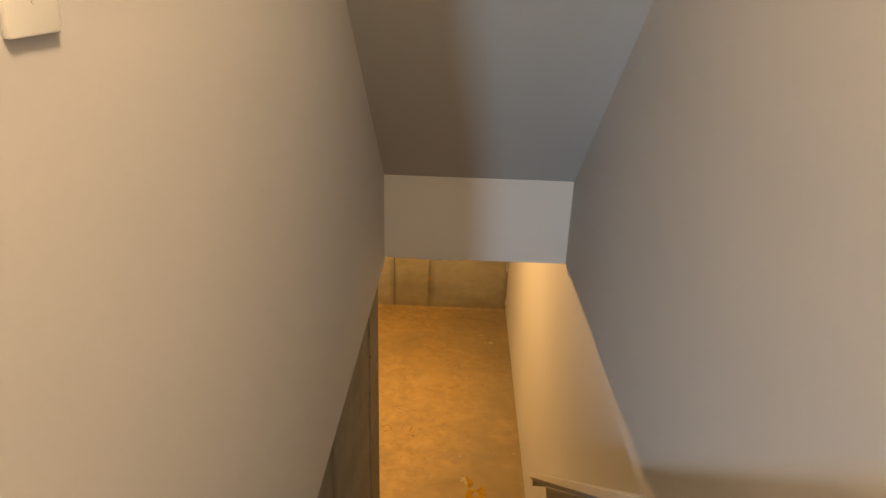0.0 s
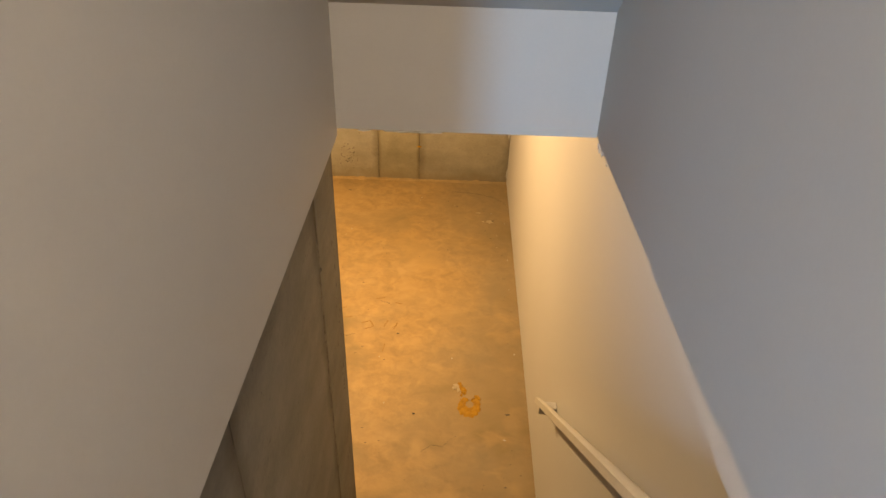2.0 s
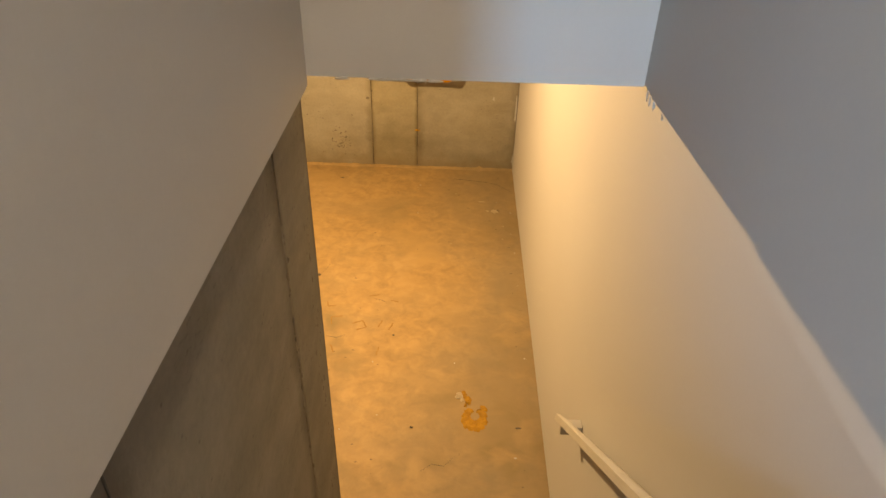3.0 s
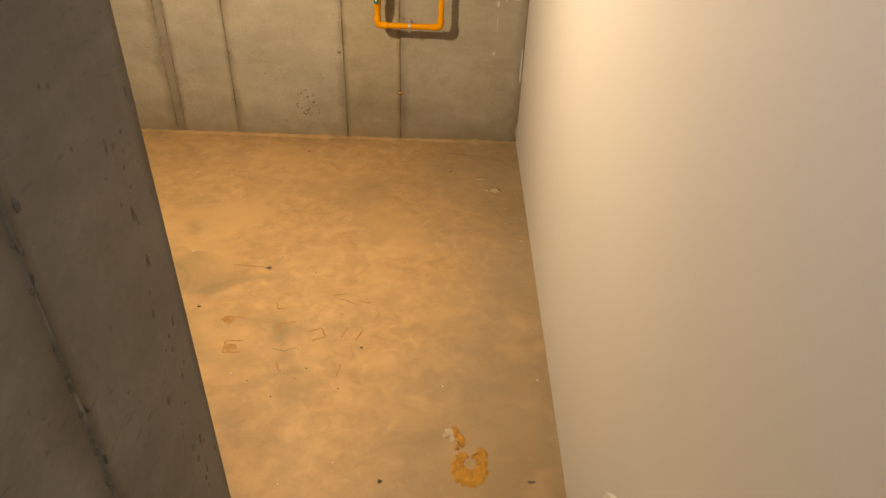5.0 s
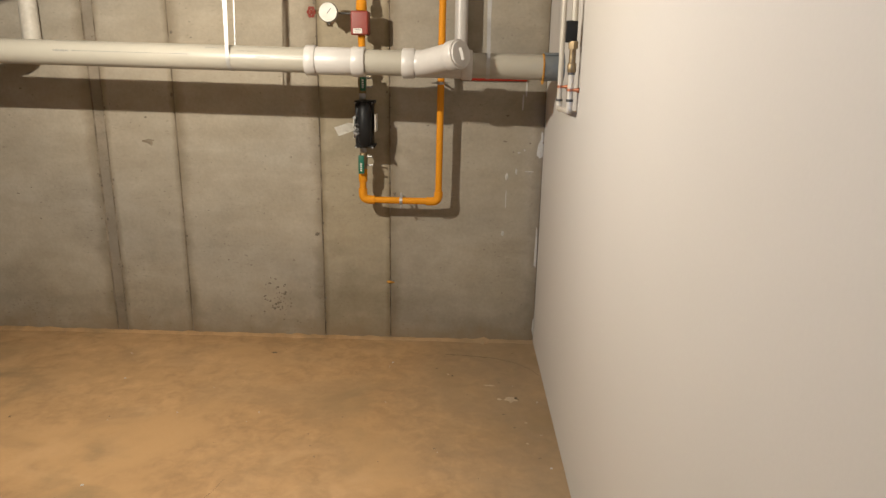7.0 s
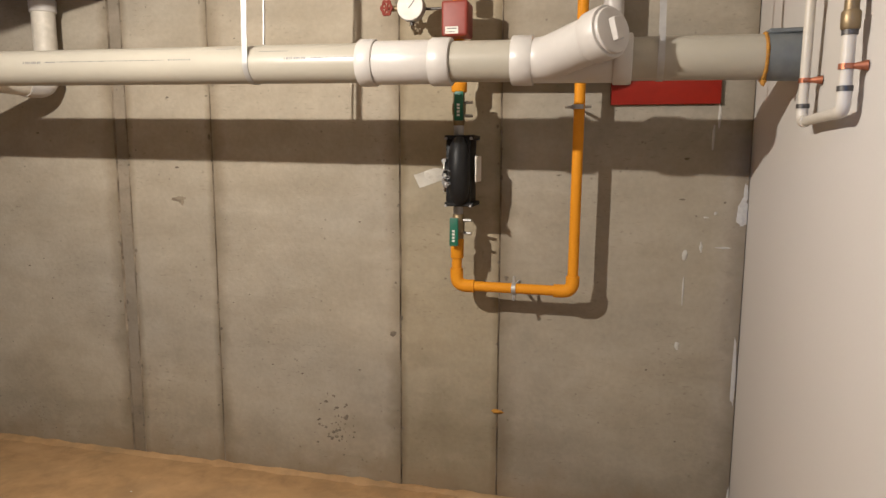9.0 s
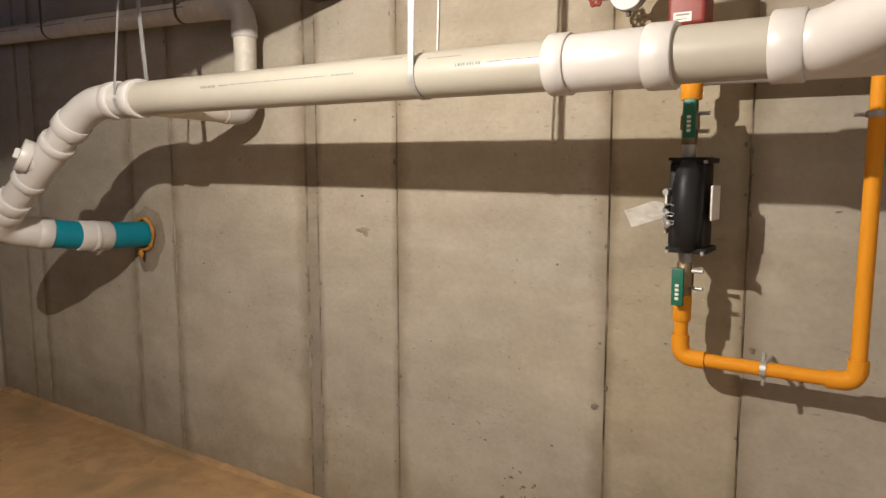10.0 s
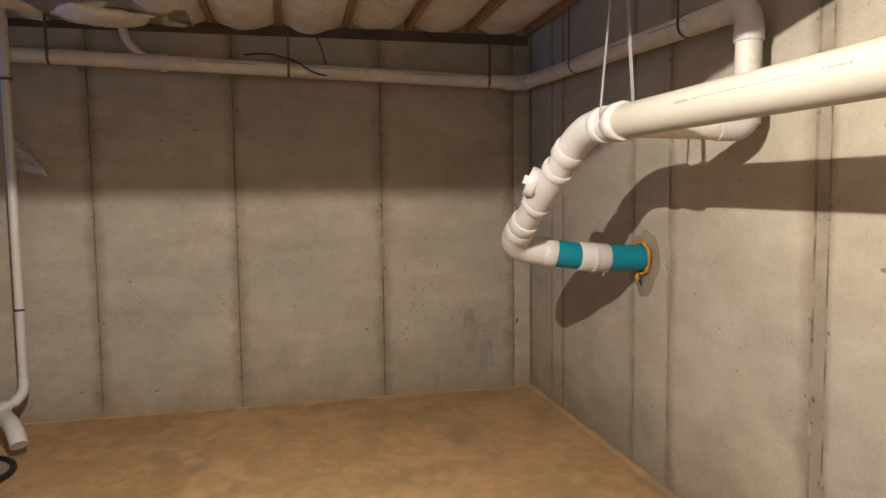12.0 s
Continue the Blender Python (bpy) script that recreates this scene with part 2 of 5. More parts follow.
DARK_SPOT = material("dark_residue", (0.06, 0.045, 0.03), (0.12, 0.09, 0.06), None, 40, 0.8)
POCK = material("pock_mark", (0.095, 0.078, 0.058), (0.16, 0.135, 0.102), None, 40, 0.9)
DAMP = material("damp_concrete", (0.183, 0.162, 0.128), (0.234, 0.208, 0.167), None, 9, 0.85, grain=55, bump=0.14)
SEAM = material("seam_cement", (0.245, 0.205, 0.152), (0.110, 0.088, 0.062), None, 11, 0.9, grain=80, bump=0.4)
# Paler than the main drain's plastic: the waste pipe's lit look is in this colour.
PVC_BRIGHT = material("dusty_bright_pvc", (0.497, 0.463, 0.399), (0.425, 0.393, 0.333), (0.544, 0.510, 0.442), 9, 0.5, grain=40, bump=0.03)
TUBE = material("cream_tube", (0.476, 0.446, 0.387), (0.442, 0.412, 0.353), None, 8, 0.4, grain=40, bump=0.02)
DRIP = material("dull_plaster", (0.40, 0.32, 0.22), (0.33, 0.26, 0.175), None, 25, 0.9, grain=90, bump=0.3)
POLY = material("clear_bag", (0.527, 0.518, 0.493), (0.663, 0.654, 0.637), None, 20, 0.35, grain=30, bump=0.6)


# ---- mesh helpers ----
def finish(name, bm, mat, smooth=None):
    me = bpy.data.meshes.new(name)
    bm.normal_update()
    bm.to_mesh(me)
    bm.free()
    me.materials.append(mat)
    if smooth:
        me.shade_smooth()
        me.set_sharp_from_angle(angle=radians(smooth))
    return me


def thing(name, at, label, category, group="", kind=""):
    ob = new(name)
    ob.empty_display_size = 0.05
    ob.location = at
    return tagged(ob, label, category, group, kind)


def part(name, bm, mat, parent, label="", smooth=40):
    top, off = parent, Vector((0, 0, 0))
    while top is not None:
        off += top.location
        top = top.parent
    bmesh.ops.translate(bm, verts=bm.verts, vec=-off)
    ob = new(name, finish(name, bm, mat, smooth))
    ob.parent = parent
    return tagged(ob, label)


def whole(name, bm, mat, label="", category="", group="", kind="", smooth=None):
    """A top-level mesh, its origin at the middle of its base."""
    co = np.array([v.co[:] for v in bm.verts])
    at = Vector(((co[:, 0].min() + co[:, 0].max()) / 2, (co[:, 1].min() + co[:, 1].max()) / 2, co[:, 2].min()))
    bmesh.ops.translate(bm, verts=bm.verts, vec=-at)
    ob = new(name, finish(name, bm, mat, smooth))
    ob.location = at
    return tagged(ob, label, category, group, kind)


def box(x0, x1, y0, y1, z0, z1, bevel=0.0, bm=None, seg=1):
    bm = bm or bmesh.new()
    made = bmesh.ops.create_cube(bm, size=1.0)["verts"]
    for v in made:
        v.co = Vector((x0 + (v.co.x + 0.5) * (x1 - x0), y0 + (v.co.y + 0.5) * (y1 - y0), z0 + (v.co.z + 0.5) * (z1 - z0)))
    if bevel:
        edges = list({e for v in made for e in v.link_edges})
        bmesh.ops.bevel(bm, geom=edges, offset=bevel, segments=seg, affect="EDGES", profile=0.6)
    return bm


def ring_frame(way, up=None):
    way = way.normalized()
    side = way.cross(up or (Vector((0, 0, 1)) if abs(way.z) < 0.9 else Vector((1, 0, 0)))).normalized()
    return side, side.cross(way).normalized()


def tube(points, radius, bm=None, sides=24, caps=True, radii=None):
    """A round tube along the points."""
    bm = bm or bmesh.new()
    pts = [Vector(p) for p in points]
    rings, side = [], None
    for i, p in enumerate(pts):
        a, b = pts[max(i - 1, 0)], pts[min(i + 1, len(pts) - 1)]
        way = (b - a).normalized()
        if side is None:
            side, up = ring_frame(way)
        side = (side - way * side.dot(way)).normalized()
        up = side.cross(way).normalized()
        r = radii[i] if radii else radius
        rings.append([bm.verts.new(p + r * (math.cos(t) * side + math.sin(t) * up))
                      for t in (2 * math.pi * k / sides for k in range(sides))])
    for r0, r1 in zip(rings, rings[1:]):
        for k in range(sides):
            bm.faces.new((r0[k], r0[(k + 1) % sides], r1[(k + 1) % sides], r1[k]))
    if caps:
        bm.faces.new(rings[0][::-1])
        bm.faces.new(rings[-1])
    bmesh.ops.recalc_face_normals(bm, faces=bm.faces)
    return bm


def bend(points, radius, steps=7):
    """The points with their inner corners rounded."""
    pts = [Vector(p) for p in points]
    out = [pts[0]]
    for a, b, c in zip(pts, pts[1:], pts[2:]):
        u, v = (a - b).normalized(), (c - b).normalized()
        for i in range(steps + 1):
            s = i / steps
            out.append(b + u * radius * (1 - s) ** 2 + v * radius * s ** 2)
    out.append(pts[-1])
    return out


def hub(a, b, r, bm=None, lip=0.004, sides=28):
    """A socket of a fitting between a and b, with rounded lips."""
    a, b = Vector(a), Vector(b)
    w = (b - a).normalized()
    return tube([a, a + w * 0.001, a + w * lip, b - w * lip, b - w * 0.001, b], r, bm, sides, radii=[r - 0.006, r - 0.002, r, r, r - 0.002, r - 0.006])


def ribbon(points, wide, thick, axis, bm=None):
    """A flat strap along the points, as wide as `wide` along the axis."""
    bm = bm or bmesh.new()
    pts, ax = [Vector(p) for p in points], Vector(axis).normalized()
    rows = []
    for i, p in enumerate(pts):
        way = (pts[min(i + 1, len(pts) - 1)] - pts[max(i - 1, 0)]).normalized()
        nrm = way.cross(ax).normalized()
        rows.append([bm.verts.new(p + ax * s * wide / 2 + nrm * t * thick / 2) for s, t in ((-1, -1), (1, -1), (1, 1), (-1, 1))])
    for r0, r1 in zip(rows, rows[1:]):
        for k in range(4):
            bm.faces.new((r0[k], r0[(k + 1) % 4], r1[(k + 1) % 4], r1[k]))
    bm.faces.new(rows[0][::-1])
    bm.faces.new(rows[-1])
    bmesh.ops.recalc_face_normals(bm, faces=bm.faces)
    return bm


def blob(at, size, rough=0.3, seed=0, sub=2, bm=None):
    """An uneven lump."""
    bm = bm or bmesh.new()
    made = bmesh.ops.create_icosphere(bm, subdivisions=sub, radius=1.0)["verts"]
    for v in made:
        k = 1 + rough * noise.noise(v.co * 1.7 + Vector((seed * 3.1, seed, 0)))
        v.co = Vector(at) + Vector((v.co.x * size[0] * k, v.co.y * size[1] * k, v.co.z * size[2] * k))
    return bm


def slab_outline(points, z0, z1, bm=None):
    """A thin flat piece on the floor with the outline given in x and y."""
    bm = bm or bmesh.new()
    lo = [bm.verts.new((x, y, z0)) for x, y in points]
    hi = [bm.verts.new((x, y, z1)) for x, y in points]
    n = len(points)
    bm.faces.new(hi)
    bm.faces.new(lo[::-1])
    for i in range(n):
        bm.faces.new((lo[i], lo[(i + 1) % n], hi[(i + 1) % n], hi[i]))
    bmesh.ops.recalc_face_normals(bm, faces=bm.faces)
    return bm


# ---- structure ----
X_LEFT, Y_REAR, Z_CEIL = -5.01, -8.0, 2.40
STAIR_L, LEDGE = -0.880, 2.108
RIGHT_X = -0.038
HEAD_Y, HEAD_LO, HEAD_HI = -3.604, 2.133, 2.530
CONC_X, CONC_Y = -0.925, -3.505

whole("floor", box(X_LEFT - 0.2, 0.25, Y_REAR, 0.25, -0.12, 0.0), FLOOR, "bare concrete basement floor with a tan film of dirt", "floor", kind="structure")
wall_back = whole("wall_back", box(X_LEFT - 0.2, 0.25, 0.012, 0.22, 0.0, 2.66), JOINT, "poured concrete foundation wall with form seams", "wall", kind="structure")
wall_left = whole("wall_left", box(X_LEFT - 0.22, X_LEFT - 0.012, Y_REAR, 0.012, 0.0, 2.66), JOINT, "poured concrete foundation wall with form seams", "wall", kind="structure")
bm = box(X_LEFT, -4.42, Y_REAR, Y_REAR + 0.2, 0.0, 2.40)
box(-3.58, -1.12, Y_REAR, Y_REAR + 0.2, 0.0, 2.40, bm=bm)
box(-4.42, -3.58, Y_REAR, Y_REAR + 0.2, 0.0, 1.78, bm=bm)
box(-4.42, -3.58, Y_REAR, Y_REAR + 0.2, 2.22, 2.40, bm=bm)
whole("wall_rear", bm, JOINT, "poured concrete foundation wall", "wall", kind="structure")
whole("wall_right", box(0.0, 0.13, -8.0, 0.012, 0.0, 2.66), DRYWALL, "smooth painted drywall beside the basement stair", "wall", kind="structure")
wall_stair = whole("wall_stair", box(-1.115, CONC_X - 0.006, -7.0, CONC_Y + 0.006, 0.0, 2.40), JOINT, "short poured concrete wall beside the stair", "wall", kind="structure")

# upper stair walls, hanging a little proud of the walls below
bm = box(STAIR_L - 0.013, STAIR_L, -6.95, HEAD_Y - 0.0, LEDGE, 5.05)
box(-0.96, STAIR_L - 0.013, -6.95, HEAD_Y, LEDGE + 0.004, 5.05, bm=bm)
whole("wall_upper_left", bm, DRYWALL, "painted drywall of the upper stairwell", "wall", kind="structure")


def ragged_sheet(x0, x1, y0, y1, z0, z1, step, size, seed):
    """A sheet of drywall whose lower edge is torn unevenly."""
    bm, n = bmesh.new(), int((y1 - y0) / step)
    rows = []
    for i in range(n + 1):
        y = y0 + (y1 - y0) * i / n
        z = z0 + size * noise.noise(Vector((y * 9, seed, 0))) + size * 0.7 * noise.noise(Vector((y * 31, seed, 5)))
        rows.append([bm.verts.new(c) for c in ((x0, y, z), (x1, y, z), (x1, y, z1), (x0, y, z1))])
    for a, b in zip(rows, rows[1:]):
        for k in range(4):
            bm.faces.new((a[k], a[(k + 1) % 4], b[(k + 1) % 4], b[k]))
    bm.faces.new(rows[0])
    bm.faces.new(rows[-1][::-1])
    bmesh.ops.recalc_face_normals(bm, faces=bm.faces)
    return bm


whole("wall_upper_right", ragged_sheet(RIGHT_X, 0.0, -10.6, HEAD_Y, 2.138, 5.05, 0.03, 0.006, 3), DRYWALL,
      "painted drywall of the upper stairwell with a rough lower edge", "wall", kind="structure")
whole("wall_upper_right_frame", box(0.0, 0.13, -10.6, HEAD_Y, 2.66, 5.05), DRYWALL, "closing wall behind the stairwell drywall", "wall", kind="structure")
whole("header", box(-0.96, RIGHT_X, HEAD_Y, HEAD_Y + 0.12, HEAD_LO, 2.66), DRYWALL, "drywall header above the foot of the stair", "wall", kind="structure")

bm = bmesh.new()
SLOPE = 0.85
prof = [(HEAD_Y + 0.12, HEAD_HI), (HEAD_Y, HEAD_HI), (-6.4, HEAD_HI + SLOPE * (HEAD_Y + 6.4)), (-6.4, HEAD_HI + SLOPE * (HEAD_Y + 6.4) + 0.15), (HEAD_Y + 0.12, HEAD_HI + 0.20)]
ends = [[bm.verts.new((x, y, z)) for y, z in prof] for x in (STAIR_L, RIGHT_X)]
for k in range(5):
    bm.faces.new((ends[0][k], ends[0][(k + 1) % 5], ends[1][(k + 1) % 5], ends[1][k]))
bm.faces.new(ends[0])
bm.faces.new(ends[1][::-1])
bmesh.ops.recalc_face_normals(bm, faces=bm.faces)
for v in bm.verts:
    if v.co.z < HEAD_HI + 0.001 and v.co.y > HEAD_Y + 0.01:
        v.co.y = HEAD_Y + 0.0
whole("ceiling_slope", bm, DRYWALL, "sloping drywall ceiling over the stair", "ceiling", kind="structure")

bm = box(STAIR_L, STAIR_L + 0.0006, -6.9, HEAD_Y - 0.02, LEDGE + 0.0, LEDGE + 0.040)
for v in bm.verts:
    if v.co.z > LEDGE + 0.02:
        v.co.x = min(v.co.x, STAIR_L + 0.00004)
whole("trim_bead", bm, DRYWALL, "skimmed bead along the lower drywall edge", "trim", kind="structure")

# the floor above, round the stair head
whole("ceiling_upper", box(-4.2, 0.13, -10.6, -6.35, 4.95, 5.05), DRYWALL, "painted drywall ceiling upstairs", "ceiling", kind="structure")
whole("floor_upper", box(-4.2, RIGHT_X, -10.6, -6.80, 2.33, 2.53), CARPET, "carpeted floor at the stair head", "floor", kind="structure")
whole("wall_upper_side", box(-4.3, -4.2, -10.6, -6.9, 2.53, 5.05), DRYWALL, "painted drywall upstairs", "wall", kind="structure")
whole("wall_upper_front", box(-4.2, -0.96, -7.0, -6.9, 2.53, 5.05), DRYWALL, "painted drywall upstairs", "wall", kind="structure")
bm = box(-4.3, -2.0, -10.7, -10.6, 2.53, 5.05)
box(-1.25, 0.13, -10.7, -10.6, 2.53, 5.05, bm=bm)
box(-2.0, -1.25, -10.7, -10.6, 2.53, 2.95, bm=bm)
box(-2.0, -1.25, -10.7, -10.6, 4.2, 5.05, bm=bm)
whole("wall_upper_window", bm, DRYWALL, "painted drywall upstairs with a window opening", "wall", kind="structure")

# stair
bm = bmesh.new()
RISE, GO, FIRST = 2.53 / 14, 0.25, -3.62
for i in range(13):
    box(CONC_X + 0.003, -0.003, FIRST - GO * (i + 1), FIRST - GO * i, 0.0 if i < 2 else RISE * (i - 2), RISE * (i + 1), bm=bm)
whole("stair", bm, CARPET, "steep closed stair with plain treads", "stairs", kind="structure")

# basement ceiling: deck and joists in one mesh
bm = box(X_LEFT - 0.2, 0.0, HEAD_Y + 0.125, 0.2, 2.662, 2.70)
box(X_LEFT - 0.2, -1.115, Y_REAR, HEAD_Y + 0.125, 2.662, 2.70, bm=bm)
JOISTS = [-0.03 - 0.405 * i for i in range(20)]
for y in JOISTS:
    right = -0.001 if y > HEAD_Y + 0.2 else -0.97
    box(X_LEFT, right, y - 0.019, y + 0.019, Z_CEIL, 2.66, bm=bm)
whole("ceiling", bm, WOOD, "open timber joists under the floor above", "ceiling", kind="structure")
whole("sill_plate", box(X_LEFT - 0.01, X_LEFT + 0.012, Y_REAR + 0.2, -0.02, 2.335, 2.398, 0.003), SILL, "timber plate along the wall top, its shade put into the colour", "timber", kind="structure")

# unseen slim bar, a stand-in for whatever shades the upper left and back walls
bm = box(-2.32, -2.18, -7.5, -0.01, 1.939, 2.126, 0.004)
whole("supply_duct", bm, SILL, "unseen slim bar added under the joists to shade the upper walls", "duct", kind="structure")


# ---- drain pipe ----
def axis_z(x):
    return 1.528 - 0.013 * x


PY = -0.556


def on_main(x):
    return (x, PY, axis_z(x))


drain = thing("drain_pipe", (-1.5, PY, 1.45), "cream and white plastic drain pipe hung below joists", "pipe")
part("pipe", tube([on_main(-2.60), on_main(-0.60)], 0.054, sides=40), PVC, drain, "glossy cream pipe with faded print")
part("pipe", tube([on_main(-0.42), on_main(-0.085)], 0.054, sides=40), PVC, drain)
part("sleeve", tube([on_main(-0.088), on_main(-0.001)], 0.0575, sides=32), SLEEVE, drain, "dull grey sleeve through the wall")
part("sleeve_lip", box(-0.086, -0.002, PY - 0.03, PY + 0.03, axis_z(0) + 0.052, axis_z(0) + 0.064, 0.003), SLEEVE, drain)
cpl = part("coupling", hub(on_main(-1.125), on_main(-0.87), 0.059), PVC_W, drain, "white repair coupling")
part("socket", hub(on_main(-1.130), on_main(-1.082), 0.0645), PVC_W, cpl)
part("socket", hub(on_main(-0.925), on_main(-0.868), 0.0645), PVC_W, cpl)
wye = part("wye", tube([on_main(-0.66), on_main(-0.42)], 0.0585, sides=36), PVC_W, drain, "white wye fitting with a cleanout branch")
part("socket", hub(on_main(-0.705), on_main(-0.648), 0.0645), PVC_W, wye)
part("socket", hub(on_main(-0.445), on_main(-0.398), 0.0645), PVC_W, wye)
s, e = Vector((-0.625, PY, 1.535)), Vector((-0.452, -0.715, 1.578))
w = (e - s).normalized()
part("branch", tube(bend([s - Vector((0.05, 0, 0)), s + w * 0.02, e - w * 0.03], 0.03), 0.056, sides=32), PVC_W, wye)
part("socket", hub(e - w * 0.055, e, 0.0625), PVC_W, wye)
part("cap", hub(e - w * 0.002, e + w * 0.010, 0.055), PVC_W, wye, "threaded white cleanout plug")
side, up = ring_frame(w)
bm = box(-0.012, 0.012, -0.026, 0.026, 0.0, 0.018, 0.002)
m = Matrix((side, up, w)).transposed().to_4x4()
bmesh.ops.transform(bm, matrix=Matrix.Translation(e + w * 0.009) @ m @ Matrix.Rotation(radians(-12), 4, "Z"), verts=bm.verts)
part("plug_grip", bm, PVC_W, wye)

# left end: down at 45 degrees, then towards the back wall
P0 = Vector(on_main(-2.60))
P1 = Vector((-2.915, PY, axis_z(-2.915)))
P2 = Vector((-3.508, -0.645, 1.100))
d1 = (P2 - P1).normalized()
d0 = (P1 - P0).normalized()
eb = part("elbow", tube(bend([P0, P1, P1 + d1 * 0.15], 0.12), 0.0585, sides=36), PVC_W, drain, "white forty-five degree elbow")
part("socket", hub(P0 - d0 * 0.005, P0 + d0 * 0.045, 0.0645), PVC_W, eb)
part("socket", hub(P0 + d0 * 0.115, P0 + d0 * 0.165, 0.064), PVC_W, eb)
part("socket", hub(P1 + d1 * 0.10, P1 + d1 * 0.155, 0.0645), PVC_W, eb)
part("pipe", tube([P1 + d1 * 0.14, P2 - d1 * 0.12], 0.054, sides=36), PVC_W, drain)
tee = part("cleanout_tee", tube([P1 + d1 * 0.22, P1 + d1 * 0.45], 0.0585, sides=36), PVC_W, drain, "white cleanout tee with a plug")
part("socket", hub(P1 + d1 * 0.215, P1 + d1 * 0.25, 0.064), PVC_W, tee)
part("socket", hub(P1 + d1 * 0.43, P1 + d1 * 0.465, 0.064), PVC_W, tee)
c = P1 + d1 * 0.34
outw = Vector((-0.35, -0.86, 0.38)).normalized()
part("branch", tube([c, c + outw * 0.070], 0.054, sides=28), PVC_W, tee)
part("socket", hub(c + outw * 0.040, c + outw * 0.082, 0.062), PVC_W, tee)
side, up = ring_frame(outw)
bm = box(-0.019, 0.019, -0.019, 0.019, 0.0, 0.02, 0.003)
bmesh.ops.transform(bm, matrix=Matrix.Translation(c + outw * 0.080) @ Matrix((side, up, outw)).transposed().to_4x4(), verts=bm.verts)
part("plug_grip", bm, PVC_W, tee)
part("socket", hub(P2 - d1 * 0.20, P2 - d1 * 0.145, 0.0645), PVC_W, drain)
P3 = Vector((-3.470, -0.42, 1.060))
d2 = (P3 - P2).normalized()
eb = part("elbow", tube(bend([P2 - d1 * 0.13, P2, P3 - d2 * 0.02], 0.095, 9), 0.064, sides=36), PVC_W, drain, "white ninety degree elbow")
part("socket", hub(P2 - d1 * 0.145, P2 - d1 * 0.09, 0.0665), PVC_W, eb)
part("socket", hub(P3 - d2 * 0.075, P3 - d2 * 0.02, 0.0665), PVC_W, eb)
part("stub", tube([P3 - d2 * 0.04, (-3.47, -0.30, 1.045)], 0.061, sides=36), TEAL, drain, "teal sewer pipe")
part("coupling", hub((-3.47, -0.335, 1.047), (-3.47, -0.19, 1.036), 0.0665), PVC_W, drain, "white coupling with a ridge")
part("socket", hub((-3.47, -0.275, 1.040), (-3.47, -0.250, 1.039), 0.070), PVC_W, drain)
part("stub", tube([(-3.47, -0.20, 1.036), (-3.47, 0.011, 1.030)], 0.061, sides=36), TEAL, drain, "teal sewer pipe through the wall")

# faded print on the pipe
bm = bmesh.new()


def print_line(x0, x1, high, drop, bm):
    """A bar of print that follows the round of the pipe."""
    n = max(2, int(abs(x1 - x0) / 0.02))
    for k in range(n):
        a, b = x0 + (x1 - x0) * k / n, x0 + (x1 - x0) * (k + 1) / n
        rr = 0.0545
        q = []
        for x, s2 in ((a, 0), (b, 0), (b, 1), (a, 1)):
            ang = math.asin(max(-1, min(1, (drop + s2 * high) / 0.054)))
            q.append(bm.verts.new((x, PY - rr * math.cos(ang), axis_z(x) + rr * math.sin(ang))))
        bm.faces.new(q)


for x in (-2.225, -1.34):
    for i in range(9):
        print_line(x + i * 0.0075, x + i * 0.0075 + (0.0055 if i % 3 else 0.003), 0.007, 0.006, bm)
    print_line(x + 0.08, x + 0.12, 0.0026, 0.009, bm)
    print_line(x + 0.125, x + (0.50 if x < -2 else 0.22), 0.0018, 0.010, bm)
    for i in range(9 if x < -2 else 0):
        print_line(x + 0.515 + i * 0.0085, x + 0.520 + i * 0.0085, 0.0045, 0.009, bm)
for a, b, h in ((-1.56, -1.50, 0.04), (-1.42, -1.33, 0.030)):
    print_line(a, b, 0.0014, h, bm)
bmesh.ops.recalc_face_normals(bm, faces=bm.faces)
tagged(part("print", bm, INK, drain, "faded dark print that cannot be read"), kind="stuff")


def foam_ring(centre, axis, r, thick, seed, name_label, drip):
    """Uneven sealant foam round a pipe with a drip below."""
    ax = Vector(axis).normalized()
    side, up = ring_frame(ax)
    pts, rad = [], []
    for k in range(37):
        a = 2 * math.pi * k / 36
        wob = 1 + 0.05 * noise.noise(Vector((math.cos(a) * 2, math.sin(a) * 2, seed)))
        pts.append(Vector(centre) + (math.cos(a) * side + math.sin(a) * up) * r * wob)
        rad.append(thick * (1 + 0.6 * noise.noise(Vector((math.cos(a) * 5, math.sin(a) * 5, seed + 7)))))
    bm = tube(pts, thick, sides=8, radii=rad, caps=False)
    blob(Vector(centre) + Vector(drip), (thick * 1.4, thick * 1.2, thick * 2.4), 0.6, seed, bm=bm)
    return whole("foam_seal", bm, FOAM, name_label, "sealant", smooth=60)


foam_ring((-0.090, PY, axis_z(0)), (1, 0, 0), 0.056, 0.0045, 2, "bead of orange foam round a drain pipe at the wall", (0.0, -0.02, -0.060))
foam_ring((-3.47, -0.014, 1.03), (0, 1, 0), 0.074, 0.009, 5, "ring of orange foam round a teal pipe at a concrete wall", (0.018, -0.03, -0.088))



